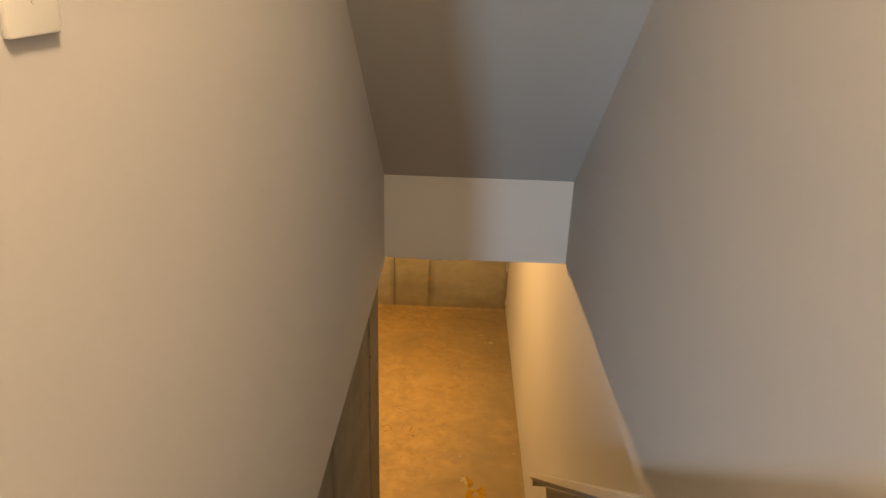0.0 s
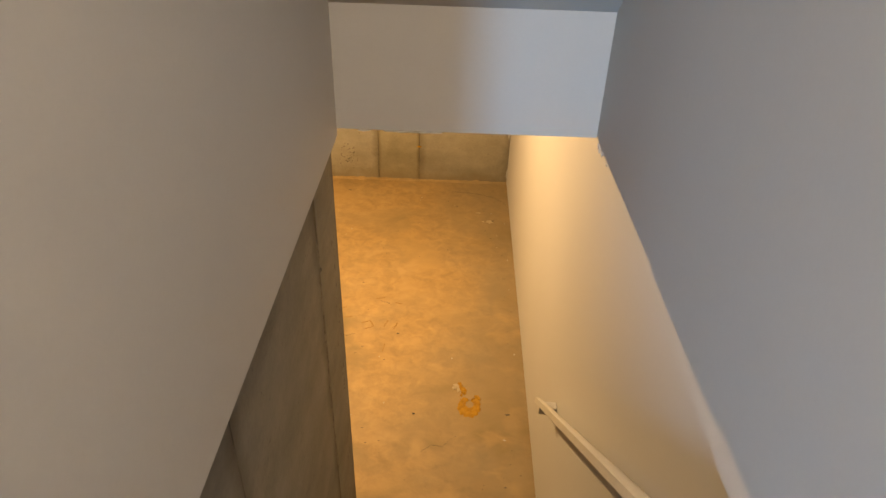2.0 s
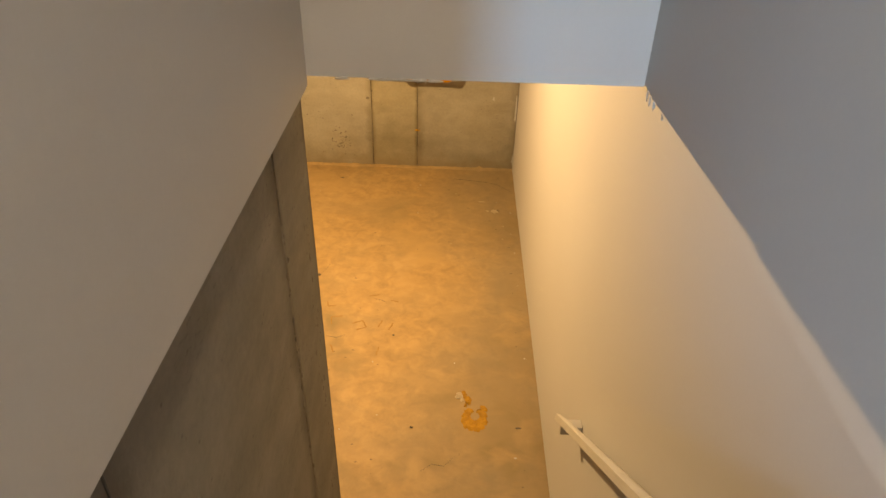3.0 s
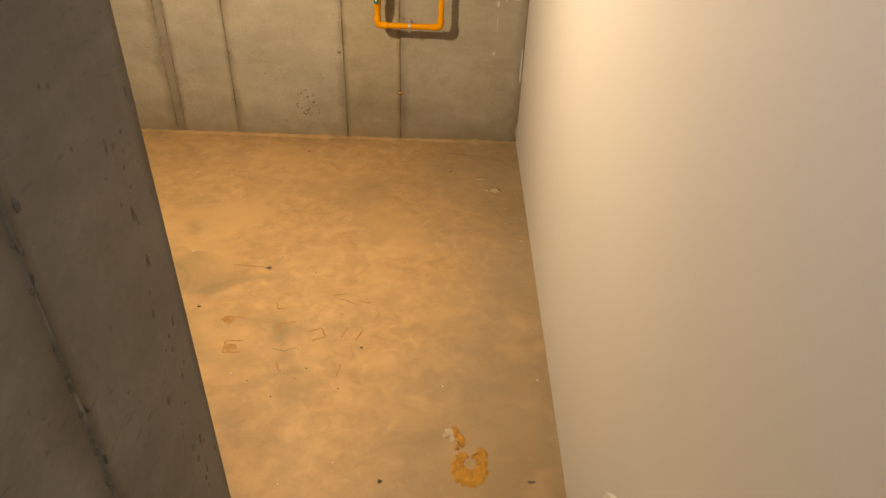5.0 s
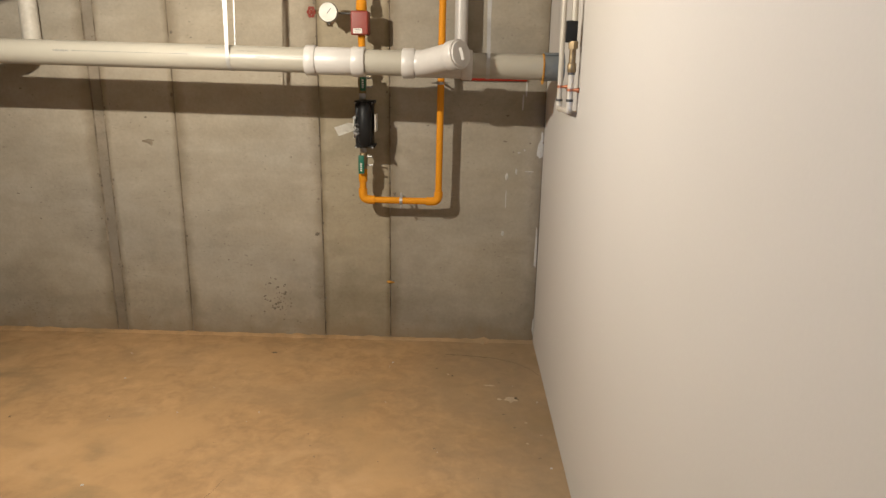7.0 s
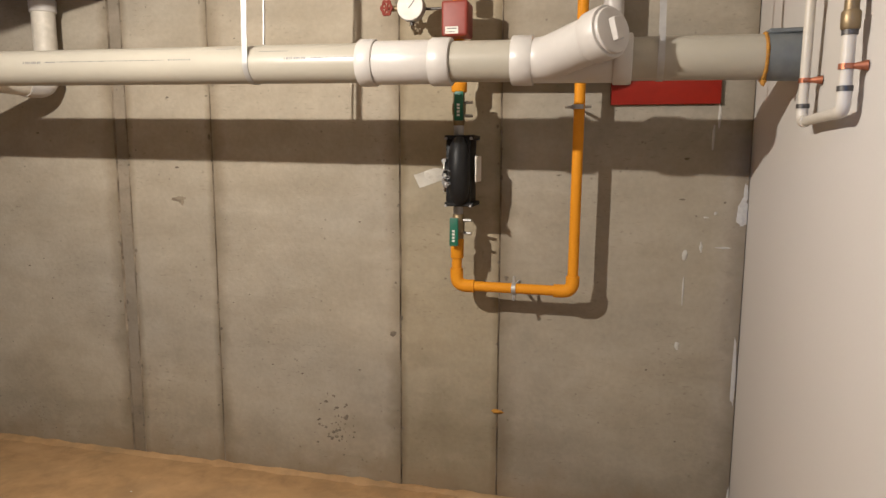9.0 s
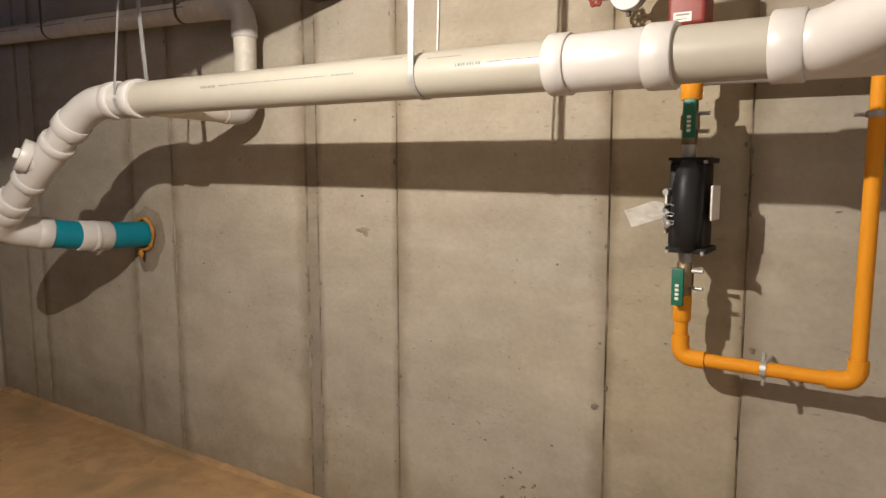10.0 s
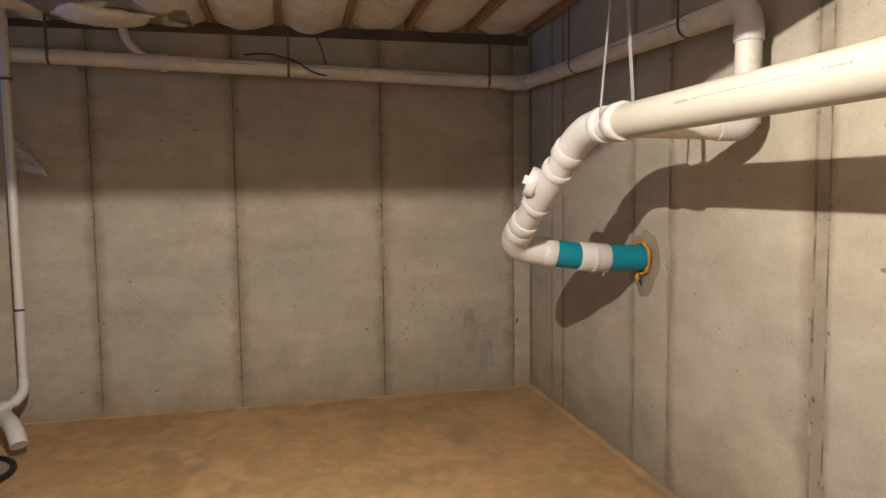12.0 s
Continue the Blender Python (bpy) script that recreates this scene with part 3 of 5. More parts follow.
def hanger(x, y_mid, z_pipe, r, top, lean, wide=0.016, back_lean=0.03, thin_front=False, mat=STEEL, label="galvanised strap looped under a drain pipe"):
    at = thing("pipe_hanger", (x, y_mid, z_pipe), label, "pipe strap", "straps that hold up the pipes")
    front = [(x + lean, y_mid - (0.006 if thin_front else r * 0.95), top), (x, y_mid - r - 0.001, z_pipe + 0.01)]
    loop = [(x, y_mid - (r + 0.0015) * math.cos(a), z_pipe - (r + 0.0015) * math.sin(a)) for a in (math.pi * k / 12 for k in range(13))]
    back = [(x, y_mid + r + 0.001, z_pipe + 0.01), (x + back_lean, y_mid + (0.006 if thin_front else r * 0.9), top)]
    if thin_front:
        bm = ribbon(loop, wide, 0.0016, (1, 0, 0))
        ribbon(back, wide, 0.0016, (1, 0, 0), bm)
        ribbon(front, 0.005, 0.005, (1, 0, 0), bm)
    else:
        bm = ribbon(front + loop, wide, 0.0016, (1, 0, 0))
        ribbon(back, 0.005, 0.005, (1, 0, 0), bm)
    part("strap", bm, mat, at)
    return at


hanger(-1.460, PY, axis_z(-1.46), 0.0545, 2.42, 0.012)
hanger(-2.655, PY, axis_z(-2.66), 0.0605, 2.42, 0.05, 0.020, -0.004, thin_front=True)
hanger(-0.330, PY, axis_z(-0.33), 0.0545, 2.42, -0.012)

# ---- smaller drain along the two walls ----
R2 = 0.043
wp = thing("waste_pipe", (-2.64, -0.08, 1.5), "dusty cream plastic waste pipe run along the concrete wall tops", "pipe")
BX, BY = -2.635, -0.085
part("pipe", tube([(BX, BY, 1.56), (BX, BY, 1.86)], R2, sides=28), PVC_BRIGHT, wp)
part("socket", hub((BX, BY, 1.835), (BX, BY, 1.885), 0.0495), PVC_W, wp)
part("elbow", tube(bend([(BX, BY, 1.87), (BX, BY, 1.962), (BX - 0.11, BY, 1.964)], 0.085, 8), 0.047, sides=28), PVC_W, wp, "white ninety degree elbow")
part("pipe", tube([(BX - 0.10, BY, 1.963), (-4.80, BY, 2.062)], R2, sides=28), PVC_BRIGHT, wp)
part("elbow", tube(bend([(-4.78, BY, 2.062), (-4.915, BY, 2.068), (-4.915, -0.22, 2.072)], 0.06, 7), 0.049, sides=28), PVC_W, wp, "white corner elbow")
part("pipe", tube([(-4.915, -0.21, 2.072), (-4.915, -2.33, 2.135)], R2, sides=28), PVC_BRIGHT, wp)
part("pipe", tube([(-4.915, -2.50, 2.142), (-4.915, -5.5, 2.22)], R2, sides=28), PVC_BRIGHT, wp)
tee = part("tee", tube([(-4.915, -2.30, 2.134), (-4.915, -2.53, 2.142)], 0.047, sides=28), PVC_W, wp, "white tee fitting")
part("socket", hub((-4.915, -2.295, 2.134), (-4.915, -2.335, 2.136), 0.0525), PVC_W, tee)
part("branch", tube(bend([(-4.915, -2.40, 2.14), (-4.90, -2.52, 2.255), (-4.90, -2.545, 2.40)], 0.06, 6), 0.026, sides=20), PVC_W, tee)
part("elbow", tube(bend([(BX, BY, 1.62), (BX, BY, 1.548), (BX - 0.008, BY - 0.11, 1.548)], 0.06, 8), 0.045, sides=24), PVC_W, wp, "white elbow at the foot of the drop")
part("pipe", tube([(BX - 0.006, BY - 0.10, 1.548), (BX - 0.03, PY + 0.01, 1.556)], 0.041, sides=24), PVC_BRIGHT, wp)


bm = bmesh.new()
for k in range(7):
    y0 = -0.55 - 0.62 * k
    ribbon([(-4.915 + 0.0434 * 0.92, y0, 2.072 - 0.0285 * (y0 + 0.22) + 0.017), (-4.915 + 0.0434 * 0.92, y0 - 0.34, 2.072 - 0.0285 * (y0 - 0.12) + 0.017)], 0.0012, 0.004, (1, 0, 0.4), bm)
for k in range(4):
    x0 = -2.95 - 0.45 * k
    z0 = 1.963 - 0.0477 * (x0 + 2.735) + 0.012
    ribbon([(x0, BY - 0.0415, z0), (x0 - 0.28, BY - 0.0415, z0 + 0.0134)], 0.0012, 0.004, (0, 1, -0.3), bm)
tagged(part("print", bm, INK, wp, "faded dark print that cannot be read"), kind="stuff")


def wall_strap(at, along, r, mat=DARK_STEEL, rise=0.30):
    """A thin strap round a pipe, nailed above it."""
    at = Vector(at)
    th = thing("wall_strap", at, "dark metal strap holding a waste pipe to a joist", "pipe strap", "straps along the waste pipe")
    ax = Vector(along)
    n = Vector((0, 1, 0)) if abs(ax.x) > 0.5 else Vector((-1, 0, 0))
    pts = [at + n * (-r * math.cos(a)) + Vector((0, 0, -r * math.sin(a))) for a in (math.pi * k / 10 for k in range(11))]
    pts = [at - n * r + Vector((0, 0, rise))] + pts + [at + n * r * math.cos(a) + Vector((0, 0, r * math.sin(a))) for a in (math.pi * k / 10 for k in range(1, 9))]
    part("strap", ribbon(pts, 0.016, 0.002, ax), mat, th)


for x in (-3.0, -4.06):
    wall_strap((x, BY, 1.963 + (BX - 0.1 - x) * 0.048), (1, 0, 0), R2 + 0.001)
for y in (-0.33, -1.60, -2.93):
    wall_strap((-4.915, y, 2.068 - y * 0.0285), (0, 1, 0), R2 + 0.001, rise=0.255)
whole("cable", tube(bend([(-4.86, -1.86, 2.185), (-4.855, -1.72, 2.20), (-4.85, -1.55, 2.155), (-4.85, -1.45, 2.085), (-4.86, -1.37, 2.075)], 0.05, 4), 0.005, sides=8),
      BLACK, "loose black cable drooping over a waste pipe", "cable", smooth=60)
whole("cable", tube(bend([(-4.93, -1.43, 2.33), (-4.92, -1.40, 2.26), (-4.925, -1.37, 2.15)], 0.03, 4), 0.004, sides=8),
      BLACK, "short dark wire hanging from the timber plate", "cable", smooth=60)

# ---- sprinkler pipe, valves and gauge on the back wall ----
SY = -0.134
sp = thing("sprinkler_pipe", (-0.75, SY, 0.83), "bright orange plastic sprinkler pipe looped on the concrete wall", "pipe")
part("pipe", tube([(-0.552, SY, 0.88), (-0.540, SY, 2.40)], 0.0175, sides=20), ORANGE, sp)
part("pipe", tube([(-0.90, SY, 0.840), (-0.60, SY, 0.838)], 0.0175, sides=20), ORANGE, sp)
part("elbow", tube(bend([(-0.614, SY, 0.838), (-0.552, SY, 0.838), (-0.552, SY, 0.89)], 0.035, 6), 0.0225, sides=20), ORANGE, sp)
part("elbow", tube(bend([(-0.885, SY, 0.840), (-0.948, SY, 0.840), (-0.948, SY, 0.90)], 0.035, 6), 0.0225, sides=20), ORANGE, sp)
part("pipe", tube([(-0.948, SY, 0.89), (-0.947, SY, 0.96)], 0.0175, sides=20), ORANGE, sp)
part("adapter", hub((-0.947, SY, 0.935), (-0.946, SY, 1.005), 0.0225), ORANGE, sp)
part("adapter", hub((-0.943, SY, 1.495), (-0.943, SY, 1.545), 0.026), ORANGE, sp)
part("pipe", tube([(-0.943, SY, 1.53), (-0.943, SY - 0.01, 1.70)], 0.0175, sides=20), ORANGE, sp)
part("adapter", hub((-0.943, SY, 1.780), (-0.943, SY, 1.83), 0.026), ORANGE, sp)
part("pipe", tube([(-0.943, SY, 1.82), (-0.943, SY, 2.40)], 0.0175, sides=20), ORANGE, sp)


def clamp(name, centre, axis, r):
    """A split ring clamp with two ears and a rod to the wall."""
    cpos, ax = Vector(centre), Vector(axis)
    th = thing(name, cpos, "small zinc split ring clamp round an orange pipe", "pipe clamp", "ring clamps on the orange pipe")
    side, up = ring_frame(ax)
    pts = [cpos + (math.cos(a) * side + math.sin(a) * up) * (r + 0.001) for a in (2 * math.pi * k / 20 for k in range(21))]
    part("ring", ribbon(pts, 0.014, 0.003, ax), STEEL, th)
    ear = Vector((1, 0, 0)) if abs(ax.z) > 0.5 else Vector((0, 0, 1))
    for sgn in (1, -1):
        q = cpos + ear * sgn * (r + 0.012)
        part("ear", tube([q - ear * 0.012, q + ear * 0.012], 0.0045, sides=8), STEEL, th)
        part("bolt", tube([q + Vector((0, -0.009, 0)), q + Vector((0, 0.009, 0))], 0.004, sides=6), STEEL, th)
    part("rod", tube([cpos + Vector((0, r, 0)), Vector((cpos.x, -0.001, cpos.z))], 0.005, sides=8), STEEL, th)


clamp("ring_clamp", (-0.748, SY, 0.839), (1, 0, 0), 0.0175)
clamp("ring_clamp", (-0.5505, SY, 1.443), (0, 0, 1), 0.0175)


def ball_valve(z0, z1, xoff, down):
    """A brass ball valve with a long green lever."""
    th = thing("ball_valve", (-0.944, SY, z0), "brass ball valve with a green lever on an orange pipe", "valve", "green lever valves")
    zm = (z0 + z1) / 2
    part("body", hub((-0.944, SY, z0), (-0.944, SY, z1), 0.019), BRASS, th)
    part("nut", tube([(-0.944, SY, zm - 0.018), (-0.944, SY, zm + 0.018)], 0.024, sides=6), BRASS, th)
    part("stem", tube([(-0.944, SY, zm), (-0.944, SY - 0.045, zm)], 0.006, sides=10), STEEL, th)
    lo, hi = (zm - 0.062, zm + 0.034) if down else (zm - 0.04, zm + 0.055)
    part("lever", box(-0.955 + xoff, -0.925 + xoff, SY - 0.052, SY - 0.040, lo, hi, 0.004, seg=2), GREEN, th, "green coated lever")
    for dz in (-0.022, 0.022):
        part("screw", tube([(-0.928, SY, zm + dz), (-0.897, SY - 0.006, zm + dz)], 0.005, sides=8), STEEL, th)
    for i in range(4):
        part("letter", box(-0.945 + xoff, -0.936 + xoff, SY - 0.0532, SY - 0.0522, lo + 0.015 + i * 0.011, lo + 0.022 + i * 0.011), LABEL, th)


ball_valve(1.00, 1.09, -0.008, True)
ball_valve(1.385, 1.495, 0.006, False)

cv = thing("backflow_valve", (-0.935, SY, 1.12), "black ribbed valve housing between steel plates with a blank tag", "valve")
bm = box(-0.974, -0.888, -0.200, -0.100, 1.128, 1.345, 0.012, seg=2)
part("housing", bm, BLACK, cv)
bm = tube([(-0.926, -0.193, 1.135), (-0.926, -0.201, 1.150), (-0.926, -0.208, 1.19), (-0.926, -0.210, 1.237), (-0.926, -0.208, 1.285), (-0.926, -0.201, 1.322), (-0.926, -0.193, 1.338)], 0.034, sides=24, radii=[0.022, 0.030, 0.035, 0.037, 0.035, 0.030, 0.022])
part("cover", bm, BLACK, cv)
for z in (1.126, 1.346):
    part("flange", box(-0.976, -0.878, -0.203, -0.095, z - 0.007, z + 0.007, 0.002), BLACK, cv)
    for x in (-0.970, -0.886):
        part("bolt", tube([(x, -0.213, z - 0.004), (x, -0.195, z - 0.004)], 0.0045, sides=6), STEEL, cv)
part("plate", box(-0.984, -0.979, -0.190, -0.105, 1.165, 1.275, 0.001), LABEL, cv)
part("plate", box(-0.876, -0.871, -0.190, -0.105, 1.20, 1.285, 0.001), LABEL, cv)
part("neck", hub((-0.944, SY, 1.085), (-0.944, SY, 1.125), 0.017), STEEL, cv)
part("neck", hub((-0.944, SY, 1.35), (-0.944, SY, 1.39), 0.017), STEEL, cv)
for z in (1.20, 1.27):
    part("test_port", tube([(-0.965, -0.200, z), (-0.972, -0.233, z)], 0.008, sides=10), STEEL, cv)
bm, rows = bmesh.new(), []
for a in range(13):
    u, row = a / 12, []
    for q in range(6):
        v = q / 5 - 0.5
        half = 0.023 * (0.62 + 0.38 * min(1.0, u * 5)) * (1 + 0.10 * noise.noise(Vector((u * 4, v, 2))))
        curl = 0.0025 * math.sin(u * 5.0 + v * 2) + 0.0025 * noise.noise(Vector((u * 5, v * 3, 6)))
        row.append(bm.verts.new((0.100 * u + 0.006 * v, curl, 2 * half * v)))
    rows.append(row)
for r0, r1 in zip(rows, rows[1:]):
    for q in range(5):
        bm.faces.new((r0[q], r0[q + 1], r1[q + 1], r1[q]))
bmesh.ops.solidify(bm, geom=bm.faces[:], thickness=0.001)
bmesh.ops.transform(bm, matrix=pose(-0.967, -0.238, 1.232, 0, 18, 180), verts=bm.verts)
tg = whole("tag", bm, LABEL, "blank white paper tag tied to a black valve", "tag")

tie = thing("tag_tie", (-0.965, -0.238, 1.20), "crumpled silver wire tie and lead seal on a paper tag", "wire seal")
wire = [(-0.962 + 0.013 * math.cos(k * 1.1) + 0.002 * k / 14, -0.240 - 0.004 * math.sin(k * 0.9), 1.236 - 0.0035 * k + 0.010 * math.sin(k * 1.1)) for k in range(15)]
part("wire", tube(wire, 0.0018, sides=6), STEEL, tie, smooth=60)
part("seal", blob((-0.962, -0.240, 1.192), (0.008, 0.005, 0.010), 0.5, 4, 2), STEEL, tie, smooth=60)
part("knot", blob((-0.966, -0.239, 1.236), (0.007, 0.004, 0.006), 0.7, 9, 2), BLACK, tie, smooth=60)

fs = thing("flow_switch", (-0.943, -0.12, 1.665), "dull red flow switch housing with a small white label", "sprinkler switch")
part("housing", box(-0.986, -0.900, -0.215, -0.125, 1.665, 1.776, 0.010, seg=3), RED_BOX, fs)
part("base", box(-0.978, -0.908, -0.128, -0.116, 1.67, 1.77, 0.002), STEEL, fs)
lb = part("label", box(-0.972, -0.930, -0.2164, -0.2155, 1.672, 1.694), LABEL, fs, "white label with dark bars")
part("print", box(-0.967, -0.935, -0.2168, -0.2165, 1.686, 1.690), INK, lb)
part("print", box(-0.967, -0.940, -0.2168, -0.2165, 1.677, 1.679), INK, lb)

gg = thing("pressure_gauge", (-1.098, -0.1700, 1.765), "round white pressure gauge with a metal rim on the sprinkler riser", "gauge")
part("case", hub((-1.098, -0.1550, 1.768), (-1.098, -0.1880, 1.768), 0.046), STEEL, gg)
part("dial", tube([(-1.098, -0.1870, 1.768), (-1.098, -0.1895, 1.768)], 0.043, sides=32), LABEL, gg, "white dial")
bm = box(-0.0018, 0.0018, -0.1906, -0.1899, -0.006, 0.024)
bmesh.ops.transform(bm, matrix=Matrix.Translation((-1.098, 0, 1.768)) @ Matrix.Rotation(radians(40), 4, "Y"), verts=bm.verts)
part("needle", bm, INK, gg)
part("stem", tube([(-1.098, -0.1650, 1.73), (-1.098, -0.1650, 1.712)], 0.007, sides=10), DARK_STEEL, gg)
gp = thing("gauge_valve", (-1.180, -0.1700, 1.768), "small brass valve with a red scalloped handwheel", "valve")
part("body", tube([(-1.175, -0.1650, 1.768), (-1.140, -0.1650, 1.768)], 0.009, sides=12), BRASS, gp)
ring = [Vector((-1.180, -0.1820, 1.768)) + Vector((0.017 * math.cos(a), 0, 0.022 * math.sin(a))) * (1 + 0.12 * math.cos(6 * a)) for a in (2 * math.pi * k / 36 for k in range(37))]
part("wheel", tube(ring, 0.0045, sides=8, caps=False), RED_BOX, gp, "red handwheel")
for k in range(3):
    a = math.pi * k / 3
    v = Vector((0.017 * math.cos(a), 0, 0.022 * math.sin(a)))
    cc = Vector((-1.180, -0.1820, 1.768))
    part("spoke", tube([cc - v, cc + v], 0.003, sides=6), RED_BOX, gp)
part("stem", tube([(-1.180, -0.1820, 1.768), (-1.175, -0.1650, 1.768)], 0.006, sides=8), BRASS, gp)
part("nipple", tube([(-1.07, -0.140, 1.768), (-0.984, -0.140, 1.766)], 0.005, sides=12), DARK_STEEL, gg)

bm = box(-0.452, -0.106, -0.018, -0.012, 1.455, 1.592, 0.002)
whole("sign", bm, RED, "glossy plain red sign board fixed to the concrete", "sign")
whole("vent_pipe", tube(bend([(-0.93, -0.10, 1.565), (-0.452, -0.10, 1.558), (-0.452, -0.10, 2.40)], 0.06, 7), 0.032, sides=24), PVC_W, "white plastic pipe turning up the concrete wall", "pipe", smooth=60)

# ---- water pipes on the drywall ----
WX = -0.032
pw = thing("water_pipe", (WX, -0.85, 1.36), "slim white plastic water pipe looped on the drywall", "pipe")
part("pipe", tube([(WX, -0.715, 1.385), (WX - 0.004, -0.735, 1.62), (WX, -0.70, 2.40)], 0.0105, sides=14), TUBE, pw)
part("pipe", tube([(WX, -0.735, 1.366), (WX, -0.975, 1.372)], 0.0105, sides=14), TUBE, pw)
part("pipe", tube([(WX, -0.998, 1.385), (WX, -1.0, 1.515)], 0.0115, sides=14), TUBE, pw)
part("elbow", tube(bend([(WX, -0.75, 1.366), (WX, -0.715, 1.366), (WX, -0.715, 1.40)], 0.02, 5), 0.0125, sides=14), TUBE, pw)
part("elbow", tube(bend([(WX, -0.96, 1.372), (WX, -0.998, 1.372), (WX, -0.998, 1.41)], 0.02, 5), 0.0125, sides=14), TUBE, pw)
for y, z in ((-0.716, 1.400), (-0.998, 1.413), (-1.0, 1.512)):
    part("crimp_ring", tube([(WX, y, z - 0.005), (WX, y, z + 0.005)], 0.0138, sides=16), DARK_STEEL, pw)
wv = thing("water_valve", (WX, -1.0, 1.52), "brass water valve with a black handle on a white pipe", "valve")
part("body", hub((WX, -1.0, 1.515), (WX, -1.0, 1.55), 0.0165), BRASS, wv)
part("barrel", tube([(WX, -1.0, 1.545), (WX, -1.0, 1.61)], 0.0125, sides=16), BRASS, wv)
part("nut", tube([(WX, -1.0, 1.600), (WX, -1.0, 1.628)], 0.019, sides=6), BRASS, wv)
part("handle", box(WX - 0.03, WX + 0.012, -1.012, -0.988, 1.622, 1.70, 0.004, seg=2), BLACK, wv)
part("pipe", tube([(WX, -1.0, 1.69), (WX, -1.0, 2.40)], 0.0115, sides=14), TUBE, wv)
for y, z in ((-0.722, 1.455), (-0.999, 1.452)):
    th = thing("copper_clamp", (WX, y, z), "copper bell hanger holding a water pipe off the drywall", "pipe clamp", "copper clamps on the water pipes")
    bm = tube([(WX, y, z - 0.005), (WX, y, z + 0.005)], 0.0145, sides=16)
    part("ring", bm, COPPER, th)
    part("stem", tube([(WX + 0.008, y - 0.008, z), (-0.001, y - 0.012, z)], 0.006, sides=10, radii=[0.005, 0.010]), COPPER, th)
    part("screw", tube([(WX - 0.004, y - 0.008, z), (WX - 0.005, y - 0.018, z)], 0.004, sides=8), COPPER, th)

# ---- sump corner ----
su = thing("discharge_pipe", (-4.80, -3.12, 0.1), "white plastic sump discharge pipe rising beside the wall", "pipe")
part("pipe", tube([(-4.80, -3.12, 0.31), (-4.80, -3.118, 2.42)], 0.024, sides=20), PVC_W, su)
part("elbow", tube(bend([(-4.80, -3.12, 0.33), (-4.80, -3.12, 0.25), (-4.745, -3.16, 0.20)], 0.04, 6), 0.029, sides=20), PVC_W, su)
part("pipe", tube([(-4.75, -3.157, 0.205), (-4.55, -3.30, 0.14)], 0.024, sides=20), PVC_W, su)
part("coupling", hub((-4.72, -3.178, 0.195), (-4.62, -3.25, 0.165), 0.038), PVC_W, su)
part("elbow", tube(bend([(-4.58, -3.14, 0.17), (-4.42, -3.04, 0.16), (-4.36, -3.00, 0.085)], 0.08, 6), 0.043, sides=24), PVC_W, su)
part("band", tube([(-4.80, -3.12, 0.715), (-4.80, -3.12, 0.727)], 0.028, sides=20), DARK_STEEL, su)
part("band", tube([(-4.80, -3.118, 1.995), (-4.80, -3.118, 2.010)], 0.030, sides=20), DARK_STEEL, su)
sb = thing("sump_basin", (-4.18, -3.22, 0.0), "black plastic sump basin with a raised rim in the floor", "sump pit")
bm = tube([(-4.18 + 0.24 * math.cos(a), -3.22 + 0.24 * math.sin(a), 0.016) for a in (2 * math.pi * k / 48 for k in range(49))], 0.016, sides=10, caps=False)
part("rim", bm, BLACK, sb)
bm = tube([(-4.18, -3.22, 0.002), (-4.18, -3.22, 0.012)], 0.235, sides=48)
part("lid", bm, JOINT, sb, "dusty grey lid")

# a crumpled bag on the wall
bm = bmesh.new()
grid = []
for i in range(9):
    row = []
    for j in range(9):
        u, v = i / 8, j / 8
        p = Vector((-4.985, -3.20 + 0.16 * u * (0.6 + 0.55 * v) + 0.03 * v, 1.735 - 0.22 * v - 0.09 * u + 0.05 * u * v))
        p.x += 0.034 * noise.noise(Vector((u * 4, v * 4, 1))) + 0.01
        row.append(bm.verts.new(p))
    grid.append(row)
for i in range(8):
    for j in range(8):
        bm.faces.new((grid[i][j], grid[i + 1][j], grid[i + 1][j + 1], grid[i][j + 1]))
bmesh.ops.solidify(bm, geom=bm.faces[:], thickness=0.004)
bag = whole("plastic_bag", bm, POLY, "crumpled clear plastic pouch of papers taped to concrete", "bag", smooth=30)

# ---- insulation in the joist bays ----
for i in range(len(JOISTS) - 1):
    y1, y0 = JOISTS[i] - 0.0195, JOISTS[i + 1] + 0.0195
    xr = -0.002 if y0 > HEAD_Y + 0.2 else -0.98
    if y0 < -5.2:
        continue
    bm, nx, ny = bmesh.new(), 60, 8
    rows = []
    for a in range(nx + 1):
        x = X_LEFT + 0.002 + (xr - X_LEFT - 0.002) * a / nx
        row = []
        for b in range(ny + 1):
            v = b / ny
            y = y0 + (y1 - y0) * v
            sag = math.sin(math.pi * v) ** 0.6
            hang = 0.035 * max(0.0, min(1.0, (-3.2 - x) / 0.6)) if y0 < -1.3 else 0.0
            z = 2.455 - hang - 0.055 * sag + 0.030 * noise.noise(Vector((x * 3, y * 5, i))) * sag + 0.014 * noise.noise(Vector((x * 11, y * 13, i)))
            row.append(bm.verts.new((x, y, z)))
        rows.append(row)
    top = [[bm.verts.new((r[k].co.x, r[k].co.y, 2.60)) for k in (0, ny)] for r in (rows[0], rows[-1])]
    for r0, r1 in zip(rows, rows[1:]):
        for k in range(ny):
            bm.faces.new((r0[k], r0[k + 1], r1[k + 1], r1[k]))
    bm.faces.new([top[0][0], top[0][1], top[1][1], top[1][0]])
    whole("insulation_batt", bm, BATT, "puffy fibreglass insulation batt stuffed between timber joists", "insulation", "batts between the joists", smooth=60)

